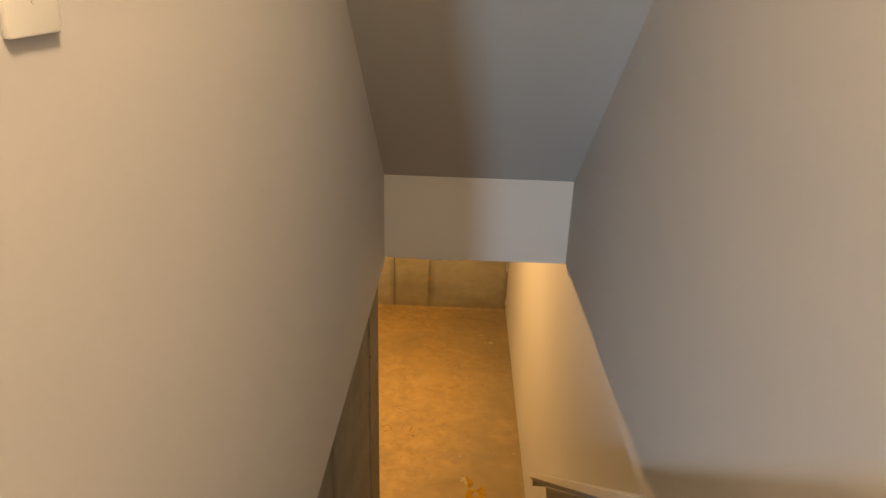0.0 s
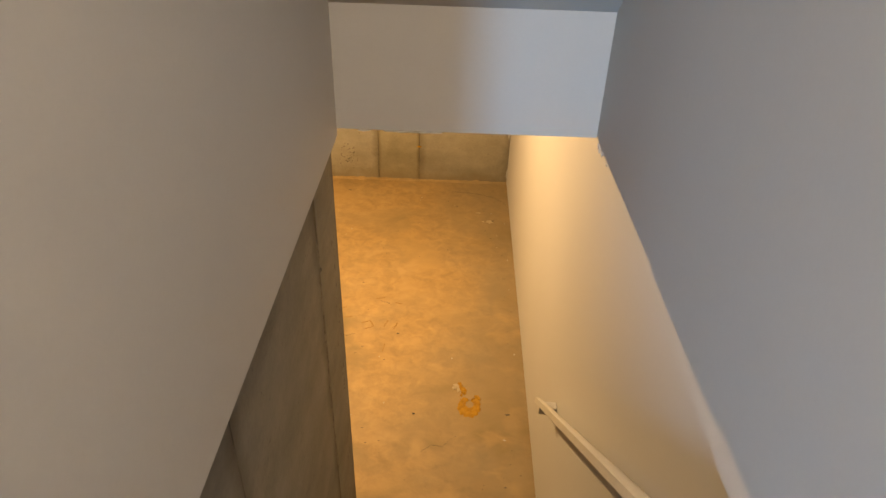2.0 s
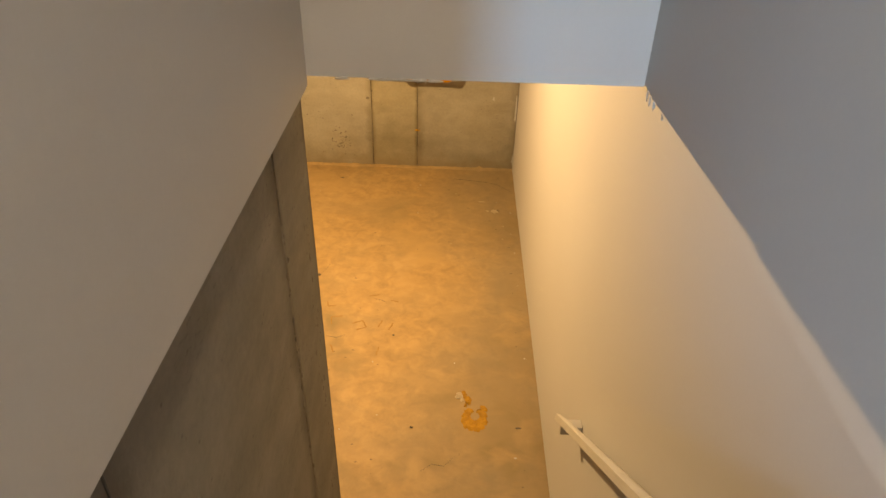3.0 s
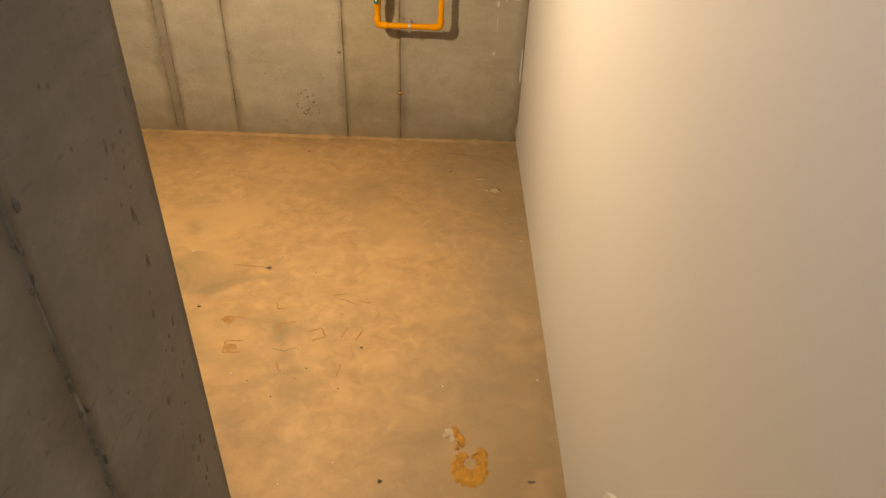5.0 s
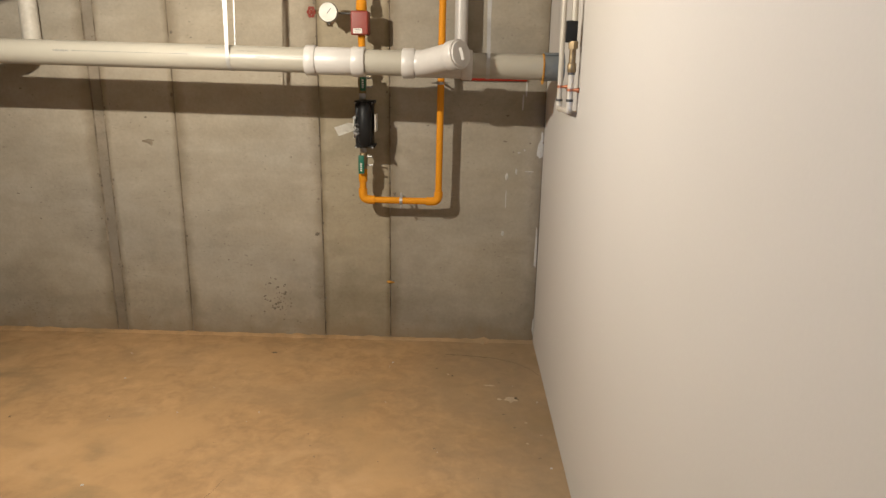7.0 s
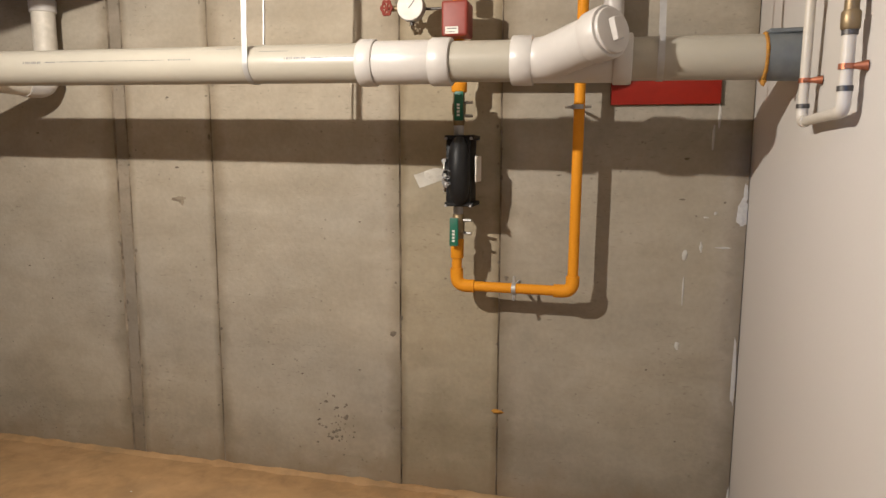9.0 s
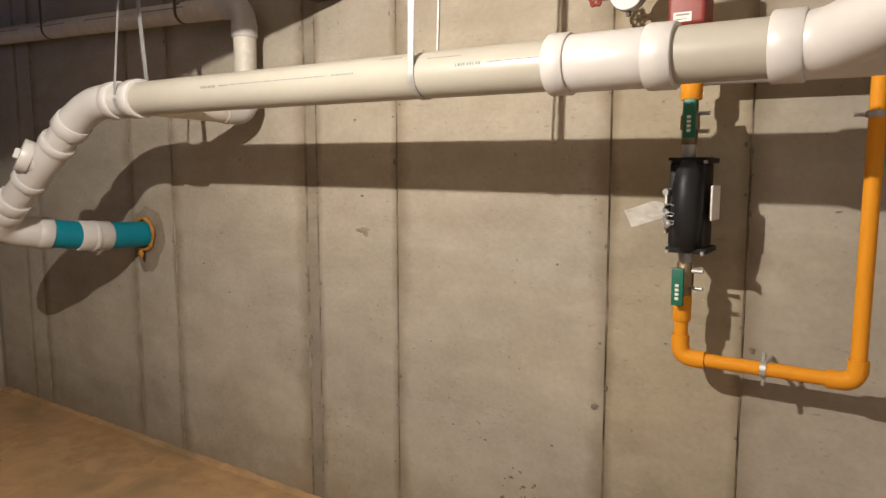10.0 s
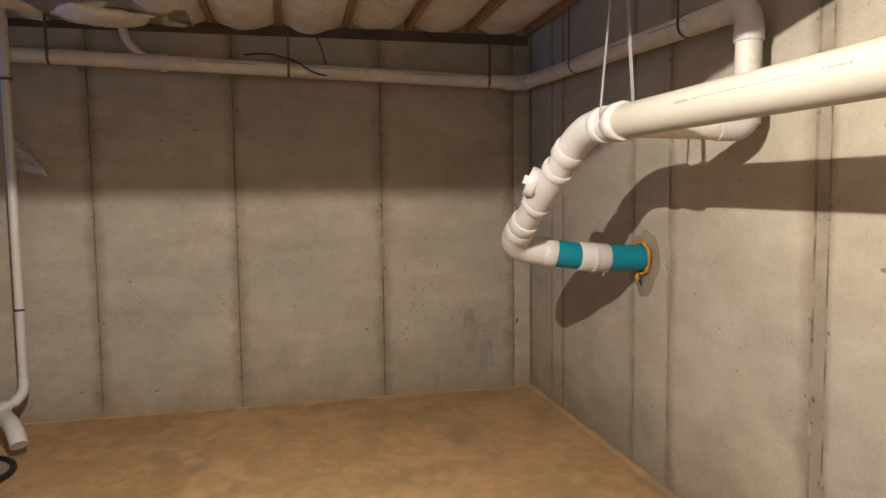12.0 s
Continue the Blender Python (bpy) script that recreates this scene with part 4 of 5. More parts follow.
# grey facing stapled under the joists, and a pale sag beside it
bm, rows = bmesh.new(), []
for a in range(25):
    x = -4.995 + 1.9 * a / 24
    row = []
    for b in range(25):
        y = -4.5 + 2.35 * b / 24
        row.append(bm.verts.new((x, y, 2.378 + 0.010 * noise.noise(Vector((x * 3, y * 2.5, 8))))))
    rows.append(row)
for r0, r1 in zip(rows, rows[1:]):
    for k in range(24):
        bm.faces.new((r0[k], r0[k + 1], r1[k + 1], r1[k]))
bmesh.ops.solidify(bm, geom=bm.faces[:], thickness=0.004)
whole("insulation_facing", bm, POLY, "pale grey plastic facing stapled under the joists", "insulation", smooth=60)
bm = blob((-4.80, -2.62, 2.372), (0.16, 0.26, 0.055), 0.4, 3, 3)
whole("insulation_sag", bm, BATT, "pale lump of insulation sagging below the joists", "insulation", smooth=60)

# ---- handrail ----
hr = thing("handrail", (-0.05, -3.6, 0.85), "cream painted handrail with a mitred return on the stair wall", "handrail")
HS = 0.83


def rail_z(y):
    return 0.862 + HS * (-3.585 - y)


bm = bmesh.new()
for y in ((-3.512, -6.6),):
    a, b = y
    prof = [(-0.026, -0.018), (-0.023, 0.012), (-0.012, 0.020), (0.014, 0.020), (0.026, 0.012), (0.029, -0.018), (0.012, -0.026), (-0.012, -0.026)]
    ends = [[bm.verts.new((-0.062 + px, yy + (0.024 - px if yy == a else 0) - 0.024, rail_z(yy) + pz)) for px, pz in [(1.16 * u, 1.10 * w) for u, w in prof]] for yy in (a, b)]
    n = len(prof)
    for k in range(n):
        bm.faces.new((ends[0][k], ends[0][(k + 1) % n], ends[1][(k + 1) % n], ends[1][k]))
    bm.faces.new(ends[1])
    bm.faces.new(ends[0][::-1])
bmesh.ops.recalc_face_normals(bm, faces=bm.faces)
part("rail", bm, RAIL, hr)
bm = box(-0.080, -0.001, -3.553, -3.513, rail_z(-3.512) - 0.026, rail_z(-3.512) + 0.017, 0.006, seg=2)
part("return", bm, RAIL, hr)
for y in (-4.7, -5.4, -6.2):
    z = rail_z(y) - 0.03
    br = part("bracket", tube(bend([(-0.062, y, z + 0.004), (-0.062, y, z - 0.045), (-0.004, y, z - 0.075)], 0.03, 6), 0.006, sides=10), RAIL, hr)
    part("rose", tube([(-0.006, y, z - 0.075), (-0.0005, y, z - 0.075)], 0.026, sides=20), RAIL, br)
    part("saddle", box(-0.076, -0.048, y - 0.03, y + 0.03, z + 0.001, z + 0.004), RAIL, br)

# ---- switch plate ----
sw = thing("light_switch", (STAIR_L, -5.971, 3.334), "cream light switch plate on the stairwell drywall", "switch")
part("plate", box(STAIR_L, STAIR_L + 0.007, -6.006, -5.936, 3.334, 3.450, 0.003, seg=2), PLATE, sw)
part("toggle", box(STAIR_L + 0.006, STAIR_L + 0.016, -5.976, -5.966, 3.382, 3.402, 0.002), PLATE, sw)
for z in (3.360, 3.424):
    part("screw", tube([(STAIR_L + 0.006, -5.971, z), (STAIR_L + 0.0078, -5.971, z)], 0.003, sides=10), PLATE, sw)

# ---- lamp holder in the basement ----
bx, by, bz = BULB
lh = thing("bare_bulb", (bx, by, 2.2), "bare bulb in a porcelain holder under the joists", "lamp")
part("holder", hub((bx, by, 2.135), (bx, by, 2.185), 0.045), PVC_W, lh)
# Unseen disc added above the bulb to block its upward light.
part("shade", tube([(bx, by, 2.11), (bx, by, 2.117), (bx, by, 2.140)], 0.13, sides=32, radii=[0.13, 0.13, 0.05]), DARK_STEEL, lh, "unseen dark disc added to keep light off the ceiling")
part("drop", tube([(bx, by, 2.18), (bx, by, 2.43)], 0.008, sides=10), PVC_W, lh)

# ---- debris and marks ----
random.seed(4)
bm = bmesh.new()
rows = []
for k in range(73):
    a = radians(104 + 330 * k / 72)
    low = max(0.0, -math.sin(a + 0.15))
    ends_in = min(1.0, k / 5, (72 - k) / 5)
    ri = 0.024 + 0.008 * noise.noise(Vector((k * 0.35, 1, 0)))
    ro = 0.064 + 0.028 * low + 0.012 * noise.noise(Vector((k * 0.45, 2, 0))) + 0.010 * noise.noise(Vector((k * 1.3, 3, 0)))
    row = []
    for q in range(6):
        r = ri + (ro - ri) * (0.25 + 0.75 * ends_in) * q / 5
        z = (0.0006, 0.007, 0.005, 0.004, 0.007, 0.0006)[q] * (0.8 + 0.7 * noise.noise(Vector((k * 0.5, q * 1.1, 4))))
        row.append(bm.verts.new((-0.346 + r * math.cos(a), -2.785 + 1.12 * r * math.sin(a), max(z, 0.0004))))
    rows.append(row)
for r0, r1 in zip(rows, rows[1:]):
    for q in range(5):
        bm.faces.new((r0[q], r0[q + 1], r1[q + 1], r1[q]))
bmesh.ops.recalc_face_normals(bm, faces=bm.faces)
for k in range(14):
    u = k / 13
    s2 = random.uniform(0.006, 0.012)
    blob((-0.388 - 0.014 * u + 0.012 * math.sin(u * 4) + random.uniform(-0.011, 0.011), -2.715 + 0.095 * u + random.uniform(-0.008, 0.008), 0.002), (s2, s2 * 1.2, 0.005), 0.7, 80 + k, 2, bm)
for k in range(6):
    blob((-0.297 + random.uniform(-0.012, 0.012), -2.725 + random.uniform(-0.014, 0.014), 0.002), (0.011, 0.012, 0.005), 0.8, 120 + k, 2, bm)
whole("foam_splat", bm, FOAM, "dried ring of orange foam stuck to the floor", "foam residue", smooth=60)

for n, (x, y, s) in enumerate(((-1.382, -1.602, 0.013), (-1.641, -1.931, 0.009), (-0.830, -2.176, 0.008), (-0.676, -2.878, 0.009), (-0.149, -0.689, 0.008))):
    whole("pebble", blob((x, y, s * 0.3), (s, s * 0.7, s * 0.45), 0.5, n + 2, 2), DARK_SPOT, "small dark crumb of mortar lying on the floor", "debris", "crumbs on the floor", smooth=60)
whole("foam_crumb", blob((-0.822, -0.004, 0.343), (0.020, 0.005, 0.008), 0.8, 3, 2), FOAM, "orange blob of foam stuck to the concrete wall", "foam residue", smooth=60)


def mark(cx, cy, size, turn, sides4):
    """Sides of a square stain, a millimetre proud."""
    bm = bmesh.new()
    c, s = math.cos(turn), math.sin(turn)
    h = size / 2
    sg = [((-h, -h), (h, -h)), ((h, -h), (h, h)), ((h, h), (-h, h)), ((-h, h), (-h, -h))]
    for k in sides4:
        (ax, ay), (bx2, by2) = sg[k]
        q = []
        for t, o in ((0, -1), (0.33, -0.5), (0.66, -1.1), (1, -0.6), (1, 0.7), (0.6, 0.4), (0.3, 1.0), (0, 0.6)):
            px, py = ax + (bx2 - ax) * t, ay + (by2 - ay) * t
            nx, ny = -(by2 - ay) / size, (bx2 - ax) / size
            px, py = px + nx * o * 0.0056, py + ny * o * 0.0056
            q.append((cx + c * px - s * py, cy + s * px + c * py))
        slab_outline(q, 0.0, 0.0008, bm)
    return whole("rust_mark", bm, RUST, "faint square rust stain on the bare floor", "stain", "rust stains on the floor")


for cx, cy, sz, tn, sd in ((-1.172, -2.09, 0.07, 0.2, (2, 3)), (-1.389, -2.23, 0.075, 0.1, (0, 2, 3)), (-1.42, -2.06, 0.06, 0.05, (3, 2)), (-1.03, -2.13, 0.065, 0.5, (0, 1, 2)),
                           (-0.87, -2.12, 0.07, -0.3, (1, 3)), (-1.23, -1.93, 0.05, 0.3, (3, 0)), (-1.13, -2.33, 0.07, 0.4, (3,)), (-0.93, -2.35, 0.07, -0.1, (1,)),
                           (-0.98, -1.80, 0.07, 0.3, (0,)), (-0.83, -1.86, 0.05, -0.2, (0,))):
    mark(cx - 0.016, cy + 0.034, sz, tn, sd)

for cx, cy in ((-1.476, -2.013), (-1.415, -2.204)):
    q = [(cx + 0.026 * math.cos(a) * (1 + 0.35 * random.random()), cy + 0.022 * math.sin(a) * (1 + 0.4 * random.random())) for a in (2 * math.pi * k / 14 for k in range(14))]
    whole("rust_mark", slab_outline(q, 0.0, 0.0006), RUST, "faint blotch of rust on the bare floor", "stain", "rust stains on the floor")
bm = bmesh.new()
for pts in (((-1.375, -1.602), (-1.43, -1.590), (-1.50, -1.583), (-1.57, -1.580)), ((-1.375, -1.60), (-1.33, -1.49), (-1.31, -1.40)),
            ((-1.70, -1.985), (-1.76, -1.975), (-1.84, -1.970)), ((-1.23, -2.20), (-1.17, -2.215), (-1.12, -2.19)), ((-0.98, -1.83), (-0.93, -1.85), (-0.90, -1.87)),
            ((-0.62, -3.15), (-0.56, -3.10), (-0.50, -3.11), (-0.45, -3.05))):
    lo = [(x, y - 0.0012 * (1.4 - abs(2 * k / (len(pts) - 1) - 1))) for k, (x, y) in enumerate(pts)]
    up_line = [(x, y + 0.0012 * (1.4 - abs(2 * k / (len(pts) - 1) - 1))) for k, (x, y) in enumerate(pts)][::-1]
    slab_outline(lo + up_line, 0.0, 0.0006, bm)
whole("floor_scratch", bm, DARK_SPOT, "short dark scratches in the floor film", "scratch", kind="stuff")
bm = bmesh.new()
for k in range(130):
    x, y = -0.05 - 4.6 * random.random() ** 1.4, -0.15 - 3.3 * random.random()
    s = random.uniform(0.0012, 0.0035) * (2.0 if random.random() < 0.10 else 1)
    blob((x, y, s * 0.2), (s * random.uniform(0.7, 3.0), s, s * 0.4), 0.4, k, 1, bm)
whole("grit", bm, DARK_SPOT, "fine dark grit scattered on the floor", "debris", kind="stuff")
bm = bmesh.new()
for k in range(38):
    x, y = -0.05 - 3.0 * random.random() ** 1.5, -0.1 - 3.2 * random.random()
    s = random.uniform(0.002, 0.006)
    blob((x, y, s * 0.2), (s * random.uniform(0.7, 1.6), s, s * 0.4), 0.4, k + 9, 1, bm)
whole("plaster_crumbs", bm, PLASTER, "white crumbs of plaster scattered on the floor", "debris", kind="stuff")

bm = blob((-0.175, -0.700, 0.0), (0.028, 0.024, 0.0015), 0.6, 6, 2)
blob((-0.228, -0.700, 0.0), (0.010, 0.012, 0.0015), 0.6, 7, 2, bm)
blob((-0.270, -0.560, 0.0), (0.030, 0.006, 0.0015), 0.6, 8, 2, bm)
for x, y in ((-0.128, -1.09), (-0.120, -0.918), (-0.478, -0.45)):
    blob((x, y, 0.002), (0.006, 0.006, 0.003), 0.6, x * 70, 1, bm)
whole("plaster_drips", bm, DRIP, "pale drips of plaster dried on the floor", "plaster", kind="stuff", smooth=60)

bm = bmesh.new()
for k in range(9):
    blob((-0.425 + random.uniform(-0.016, 0.016), -2.650 + random.uniform(-0.028, 0.022), 0.001), (0.011, 0.013, 0.0035), 0.9, 150 + k, 2, bm)
whole("foam_scrap", bm, DRIP, "pale flattened scrap of foam skin stuck to the floor", "foam residue", smooth=60)

# compound smears where the drywall meets the concrete
bm = bmesh.new()
for x, z, sx, sz in ((-0.018, 1.10, 0.016, 0.05), (-0.010, 1.17, 0.008, 0.03), (-0.012, 0.55, 0.008, 0.12), (-0.19, 0.955, 0.009, 0.018), (-0.20, 0.64, 0.008, 0.014),
                     (-0.14, 0.985, 0.005, 0.016), (-0.07, 0.985, 0.022, 0.003), (-0.12, 1.35, 0.005, 0.04), (-0.105, 1.42, 0.005, 0.04), (-0.19, 0.83, 0.003, 0.05), (-0.10, 1.10, 0.005, 0.006),
                     (-0.13, 1.085, 0.008, 0.004), (-0.006, 0.10, 0.006, 0.05)):
    blob((x, 0.0, z), (sx, 0.003, sz), 0.6, x * 50, 2, bm)
whole("compound_smear", bm, PLASTER, "smears of white joint compound on the concrete corner", "plaster", kind="stuff", smooth=60)
bm = bmesh.new()
for x, s in ((-0.79, 0.012), (-0.70, 0.02), (-0.66, 0.025), (-0.60, 0.02), (-0.56, 0.014)):
    blob((x, HEAD_Y - 0.001, HEAD_LO - 0.003), (s * 1.5, 0.003, 0.004), 0.8, x * 40, 2, bm)
for y, z, s in ((-3.63, 2.128, 0.007), (-3.66, 2.118, 0.006), (-3.70, 2.124, 0.005), (-3.78, 2.131, 0.004)):
    blob((RIGHT_X + 0.004, y, z), (0.003, s, s * 2.4), 0.8, y * 30, 2, bm)
whole("paper_scraps", bm, PAPER, "torn paper scraps along the header edge", "paper", kind="stuff")

# mortar lip where the slab meets the walls
bm = bmesh.new()


def lip(a, b, seed, bm, out, size=0.016):
    a, b = Vector(a), Vector(b)
    n = int((b - a).length / 0.035)
    rows = []
    for k in range(n + 1):
        p = a.lerp(b, k / n)
        d = size * (0.55 + 0.9 * abs(noise.noise(Vector((k * 0.33, seed, 0)))) + 0.4 * noise.noise(Vector((k * 1.1, seed, 3))))
        h = d * 0.45
        o = Vector(out)
        rows.append([bm.verts.new(q) for q in (p + Vector((0, 0, h)), p + o * d * 0.5 + Vector((0, 0, h * 0.8)), p + o * d, p)])
    for r0, r1 in zip(rows, rows[1:]):
        for k in range(4):
            bm.faces.new((r0[k], r0[(k + 1) % 4], r1[(k + 1) % 4], r1[k]))


lip((X_LEFT, 0.0, 0.0), (-0.002, 0.0, 0.0), 1, bm, (0, -1, 0), 0.038)
lip((X_LEFT, 0.0, 0.0), (X_LEFT, -6.0, 0.0), 2, bm, (1, 0, 0), 0.020)
bmesh.ops.recalc_face_normals(bm, faces=bm.faces)
whole("mortar_lip", bm, FLOOR, "uneven mortar lip along the foot of the walls", "mortar", kind="stuff", smooth=50)

# a crack with grey edges near the corner
bm = bmesh.new()
pts = [(-0.002, -0.45), (-0.05, -0.36), (-0.12, -0.29), (-0.22, -0.24), (-0.36, -0.215), (-0.5, -0.20)]
q = [(x, y + 0.0012 * (1 + 0.3 * k % 2)) for k, (x, y) in enumerate(pts)] + [(x, y - 0.001) for x, y in pts[::-1]]
slab_outline(q, 0.0, 0.0007, bm)
whole("floor_crack", bm, DARK_SPOT, "thin dark crack across the floor corner", "crack", kind="stuff")


# ---- wall panels, last ----
def panel(a, b, z0, z1, wall, face, mat, proud, parent, flip=False):
    """One form panel's face of concrete on a wall across y ('y') or x ('x')."""
    if face == "y":
        g = 0.0024
        bm = box(a + g, b - g, -proud, 0.012, z0, z1, 0.0014)
    elif face == "x":
        g = 0.0018 if parent is wall_stair else 0.0030
        bm = box(wall - 0.012, wall + proud, a + g, b - g, z0, z1, 0.0014)
    return part("concrete_panel", bm, mat, parent, smooth=None)


random.seed(9)
SEAMS = [-5.01, -4.62, -4.46, -3.565, -3.25, -2.412, -2.352, -1.968, -1.195, -0.82, 0.0]
for a, b in zip(SEAMS, SEAMS[1:]):
    strip = b - a < 0.1
    tan = -1.2 < a < -1.0
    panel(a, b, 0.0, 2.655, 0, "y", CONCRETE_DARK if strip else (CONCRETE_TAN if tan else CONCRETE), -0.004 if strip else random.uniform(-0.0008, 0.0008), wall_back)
LS = [-7.78, -7.24, -6.33, -5.41, -4.50, -3.59, -2.765, -1.945, -1.030, -0.13, -0.003]
for a, b in zip(LS, LS[1:]):
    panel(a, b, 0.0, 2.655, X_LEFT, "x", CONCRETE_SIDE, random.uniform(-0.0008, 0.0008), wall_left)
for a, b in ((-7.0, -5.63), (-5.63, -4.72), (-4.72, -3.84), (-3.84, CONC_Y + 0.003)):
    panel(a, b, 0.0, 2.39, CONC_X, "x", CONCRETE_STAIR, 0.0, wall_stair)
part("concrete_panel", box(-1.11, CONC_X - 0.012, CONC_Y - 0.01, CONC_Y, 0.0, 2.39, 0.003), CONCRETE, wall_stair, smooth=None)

# fins of cement and tie ends along the seams
def fin(x, face, z0, z1, seed, parent):
    bm, n = bmesh.new(), 50
    rows = []
    for k in range(n + 1):
        z = z0 + (z1 - z0) * k / n
        wdt = 0.0022 + 0.0125 * max(0, 0.15 + noise.noise(Vector((z * 6, seed, 0)))) + 0.003 * max(0, noise.noise(Vector((z * 23, seed, 9))))
        sx = 0.004 * noise.noise(Vector((z * 2.2, seed, 4)))
        pr = 0.003 + 0.003 * noise.noise(Vector((z * 9, seed, 2)))
        if face == "y":
            c3 = ((x + sx - wdt, 0.006, z), (x + sx, -pr, z), (x + sx + wdt, 0.006, z))
        elif face == "x":
            c3 = ((X_LEFT - 0.006, x + sx - wdt, z), (X_LEFT + pr, x + sx, z), (X_LEFT - 0.006, x + sx + wdt, z))
        else:
            c3 = ((CONC_X - 0.006, x + sx - wdt, z), (CONC_X + pr, x + sx, z), (CONC_X - 0.006, x + sx + wdt, z))
        rows.append([bm.verts.new(c) for c in c3])
    for a, b in zip(rows, rows[1:]):
        bm.faces.new((a[0], a[1], b[1], b[0]))
        bm.faces.new((a[1], a[2], b[2], b[1]))
    return part("seam_fin", bm, SEAM, parent, smooth=None)


for n, x in enumerate(SEAMS[2:-1]):
    fin(x, "y", 0.0, 2.6, n, wall_back)
for n, y in enumerate(LS[2:-1]):
    fin(y, "x", 0.0, 2.6, n + 20, wall_left)
fin(-3.84, "s", 0.0, 2.35, 41, wall_stair)
tie = blob((0, 0, 0), (0.006, 0.006, 0.005), 0.6, 4, 1)
tie_mesh = finish("form_tie", tie, POCK)
for n, x in enumerate(SEAMS[1:-1]):
    for z in (0.27, 0.60, 0.92, 1.24, 1.56, 1.86, 2.16):
        if random.random() < 0.62:
            ob = new("form_tie", tie_mesh)
            ob.parent = wall_back
            ob.location = Vector((x + random.uniform(-0.012, 0.012), -0.001, z + random.uniform(-0.03, 0.03))) - wall_back.location
            ob.scale = (random.uniform(0.5, 1.5), 0.5, random.uniform(0.5, 1.4))
for n, y in enumerate(LS[1:-1]):
    for z in (0.30, 0.44, 0.92, 1.26, 1.40, 1.86):
        if random.random() < 0.85:
            ob = new("form_tie", tie_mesh)
            ob.parent = wall_left
            ob.location = Vector((X_LEFT + 0.001, y + random.uniform(-0.012, 0.012), z + random.uniform(-0.03, 0.03))) - wall_left.location
            ob.scale = (0.5, random.uniform(0.5, 1.8), random.uniform(0.5, 1.4))
for z in (0.25, 0.42, 0.72, 0.98, 1.20, 1.42, 1.62, 1.8):
    ob = new("form_tie", tie_mesh)
    ob.parent = wall_stair
    ob.location = Vector((CONC_X + 0.001, -3.84 + random.uniform(-0.01, 0.01), z)) - wall_stair.location
    ob.scale = (0.4, random.uniform(0.5, 1.2), random.uniform(0.6, 1.8))
bm = bmesh.new()
for k in range(34):
    x, z = random.gauss(-1.47, 0.05), 0.22 + random.gauss(0, 0.07)
    s = random.uniform(0.002, 0.006)
    blob((x, -0.001, max(z, 0.03)), (s * random.uniform(0.8, 1.8), 0.0015, s), 0.6, k, 1, bm)
for k in range(44):
    y, z = random.gauss(-3.585, 0.028), random.uniform(0.5, 1.75)
    s = random.uniform(0.002, 0.006)
    blob((CONC_X, min(y, -3.52), z), (0.0012, s * random.uniform(0.6, 1.2), s * random.uniform(0.8, 3.0)), 0.6, k, 1, bm)
for k in range(30):
    z, s = random.uniform(0.1, 1.95), random.uniform(0.003, 0.008)
    blob((CONC_X, -3.84 + random.gauss(0, 0.006), z), (0.0045, s * random.uniform(0.5, 0.9), s * random.uniform(0.8, 2.4)), 0.7, k + 600, 1, bm)
for x in SEAMS[2:-1]:
    for k in range(16):
        z, s = random.uniform(0.05, 2.3), random.uniform(0.002, 0.005)
        blob((x + random.gauss(0, 0.012), -0.001, z), (s * random.uniform(0.8, 1.6), 0.0012, s * random.uniform(0.8, 2.6)), 0.6, k, 1, bm)
for y in LS[3:-1]:
    for k in range(18):
        z, s = random.uniform(0.05, 2.2), random.uniform(0.003, 0.007)
        blob((X_LEFT + 0.0005, y + random.gauss(0, 0.014), z), (0.0012, s * random.uniform(0.8, 2.0), s * random.uniform(0.8, 3.0)), 0.6, k, 1, bm)
for k in range(90):
    x, z, s = -0.05 - 4.8 * random.random(), random.uniform(0.05, 2.2), random.uniform(0.0015, 0.0042)
    blob((x, -0.0005, z), (s * random.uniform(0.8, 3.0), 0.0010, s), 0.7, k + 300, 1, bm)
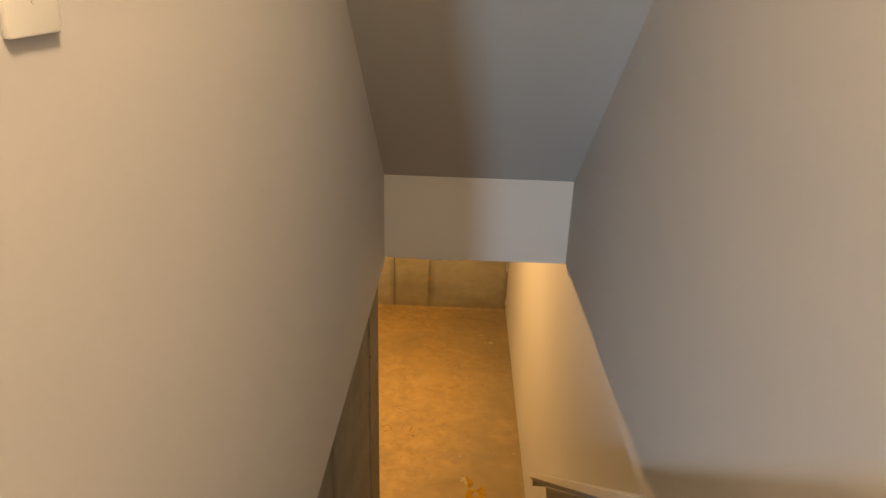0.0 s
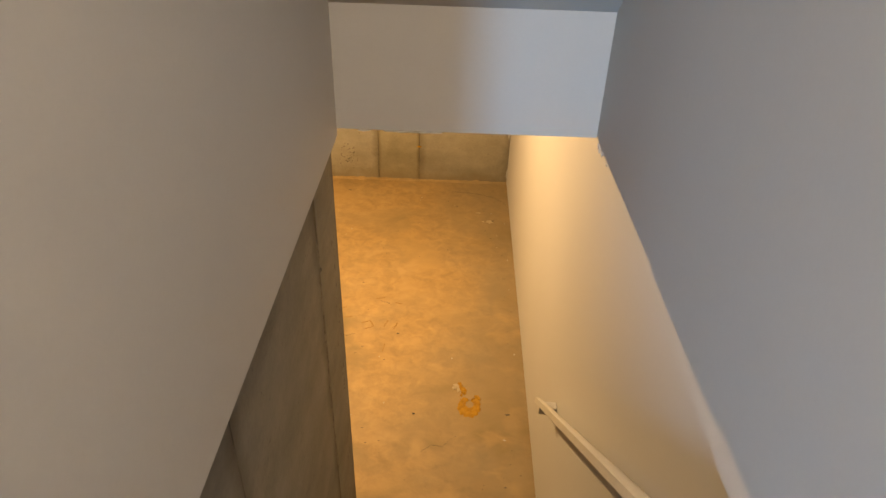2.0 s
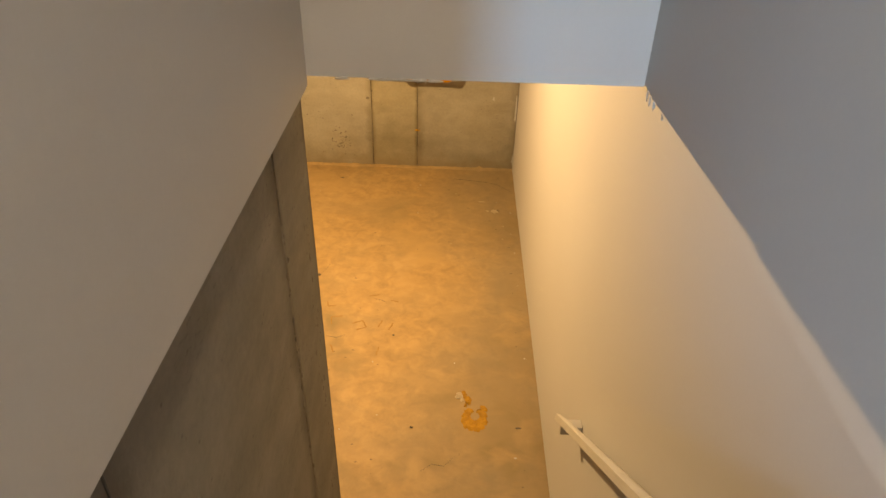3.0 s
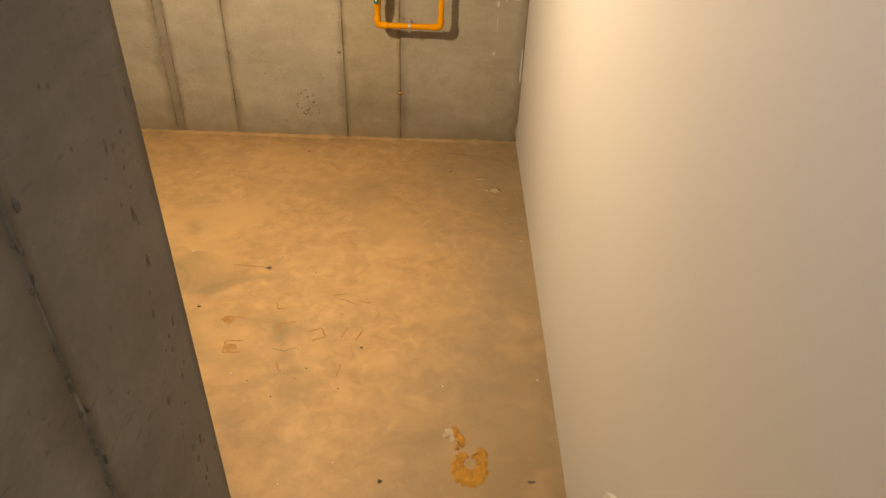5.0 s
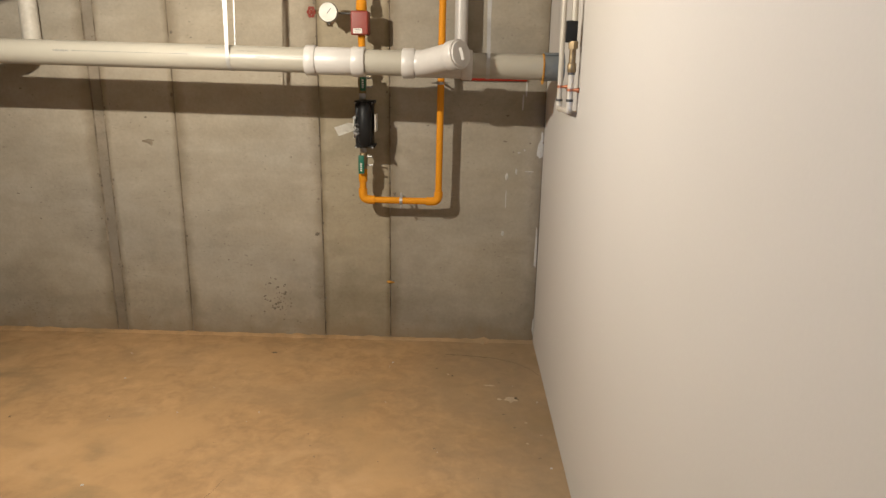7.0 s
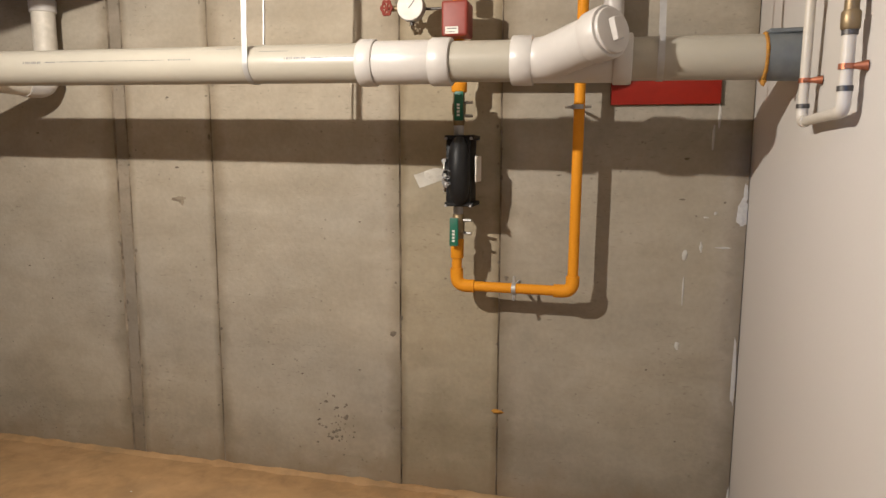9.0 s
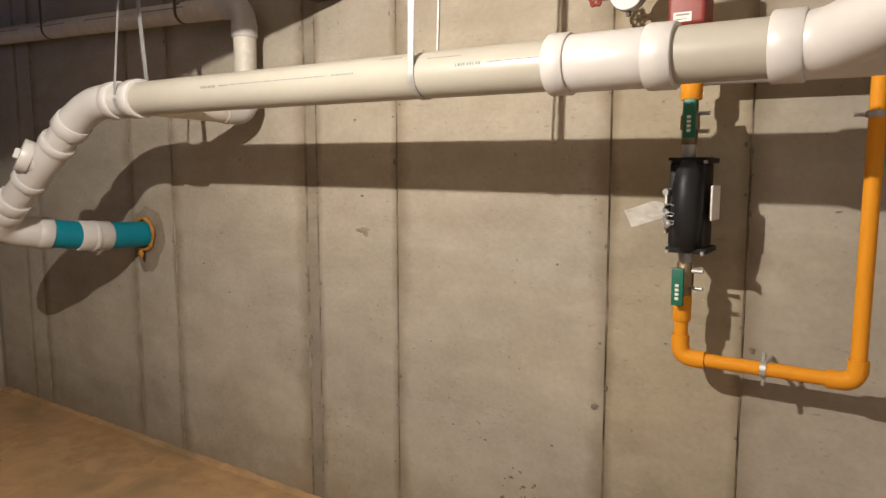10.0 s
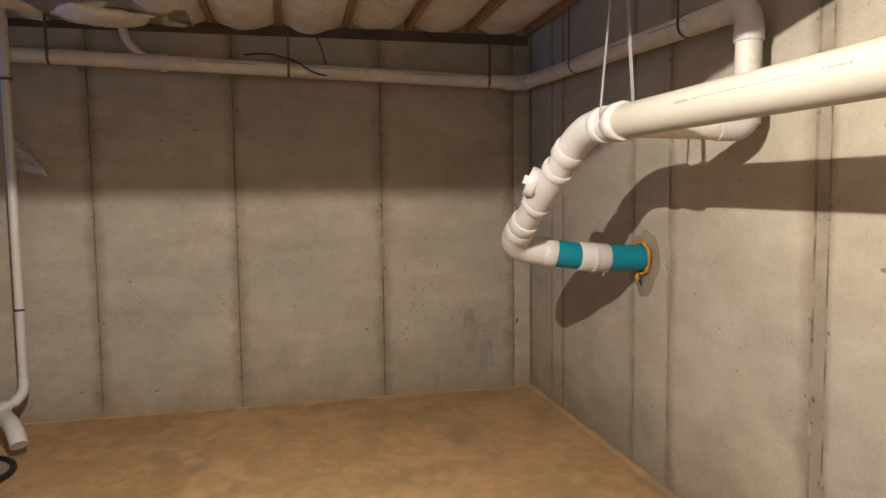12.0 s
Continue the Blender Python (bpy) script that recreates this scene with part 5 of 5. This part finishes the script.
for k in range(60):
    y, z, s = -0.1 - 3.6 * random.random(), random.uniform(0.05, 2.1), random.uniform(0.002, 0.0055)
    blob((X_LEFT + 0.0005, y, z), (0.0010, s * random.uniform(0.8, 3.0), s), 0.7, k + 400, 1, bm)
for k in range(24):
    x, z, s = random.gauss(-1.46, 0.05), 0.20 + random.gauss(0, 0.07), random.uniform(0.004, 0.009)
    blob((x, -0.001, max(z, 0.04)), (s * random.uniform(0.5, 1.0), 0.0015, s * 0.8), 0.8, k + 500, 1, bm)
blob((-1.225, -0.001, 0.612), (0.013, 0.002, 0.012), 0.6, 2, 1, bm)
whole("pock_marks", bm, POCK, "dark pock marks and scuffs in the concrete", "pock marks", kind="stuff")
bm = blob((-2.130, 0.0, 1.108), (0.030, 0.0025, 0.011), 0.8, 2, 2)
blob((-2.115, 0.0, 1.099), (0.012, 0.002, 0.018), 0.8, 5, 2, bm)
whole("scuff", bm, JOINT, "grey scuff on the concrete", "pock marks", kind="stuff", smooth=60)
bm = blob((X_LEFT, -0.44, 0.40), (0.0025, 0.045, 0.13), 0.9, 6, 3)
blob((X_LEFT, -0.33, 0.24), (0.0022, 0.05, 0.10), 0.9, 8, 3, bm)
blob((X_LEFT, -0.68, 0.12), (0.0022, 0.02, 0.08), 0.9, 9, 2, bm)
for k in range(40):
    y, z, s = random.gauss(-0.75, 0.12), random.uniform(0.15, 0.95), random.uniform(0.003, 0.009)
    blob((X_LEFT, y, z), (0.0015, s, s * random.uniform(0.8, 2.0)), 0.8, k, 1, bm)
for y, z in ((-1.03, 0.97), (-1.02, 0.90), (-1.03, 1.03)):
    blob((X_LEFT, y, z), (0.002, 0.016, 0.04), 0.9, z * 30, 2, bm)
whole("damp_stain", bm, DAMP, "darker damp blotches on the concrete", "stain", kind="stuff", smooth=60)
bm = blob((-3.455, 0.0, 1.0), (0.115, 0.004, 0.150), 0.35, 6, 3)
whole("mortar_patch", bm, JOINT, "dark mortar patch round the teal sewer pipe", "mortar", kind="stuff", smooth=60)
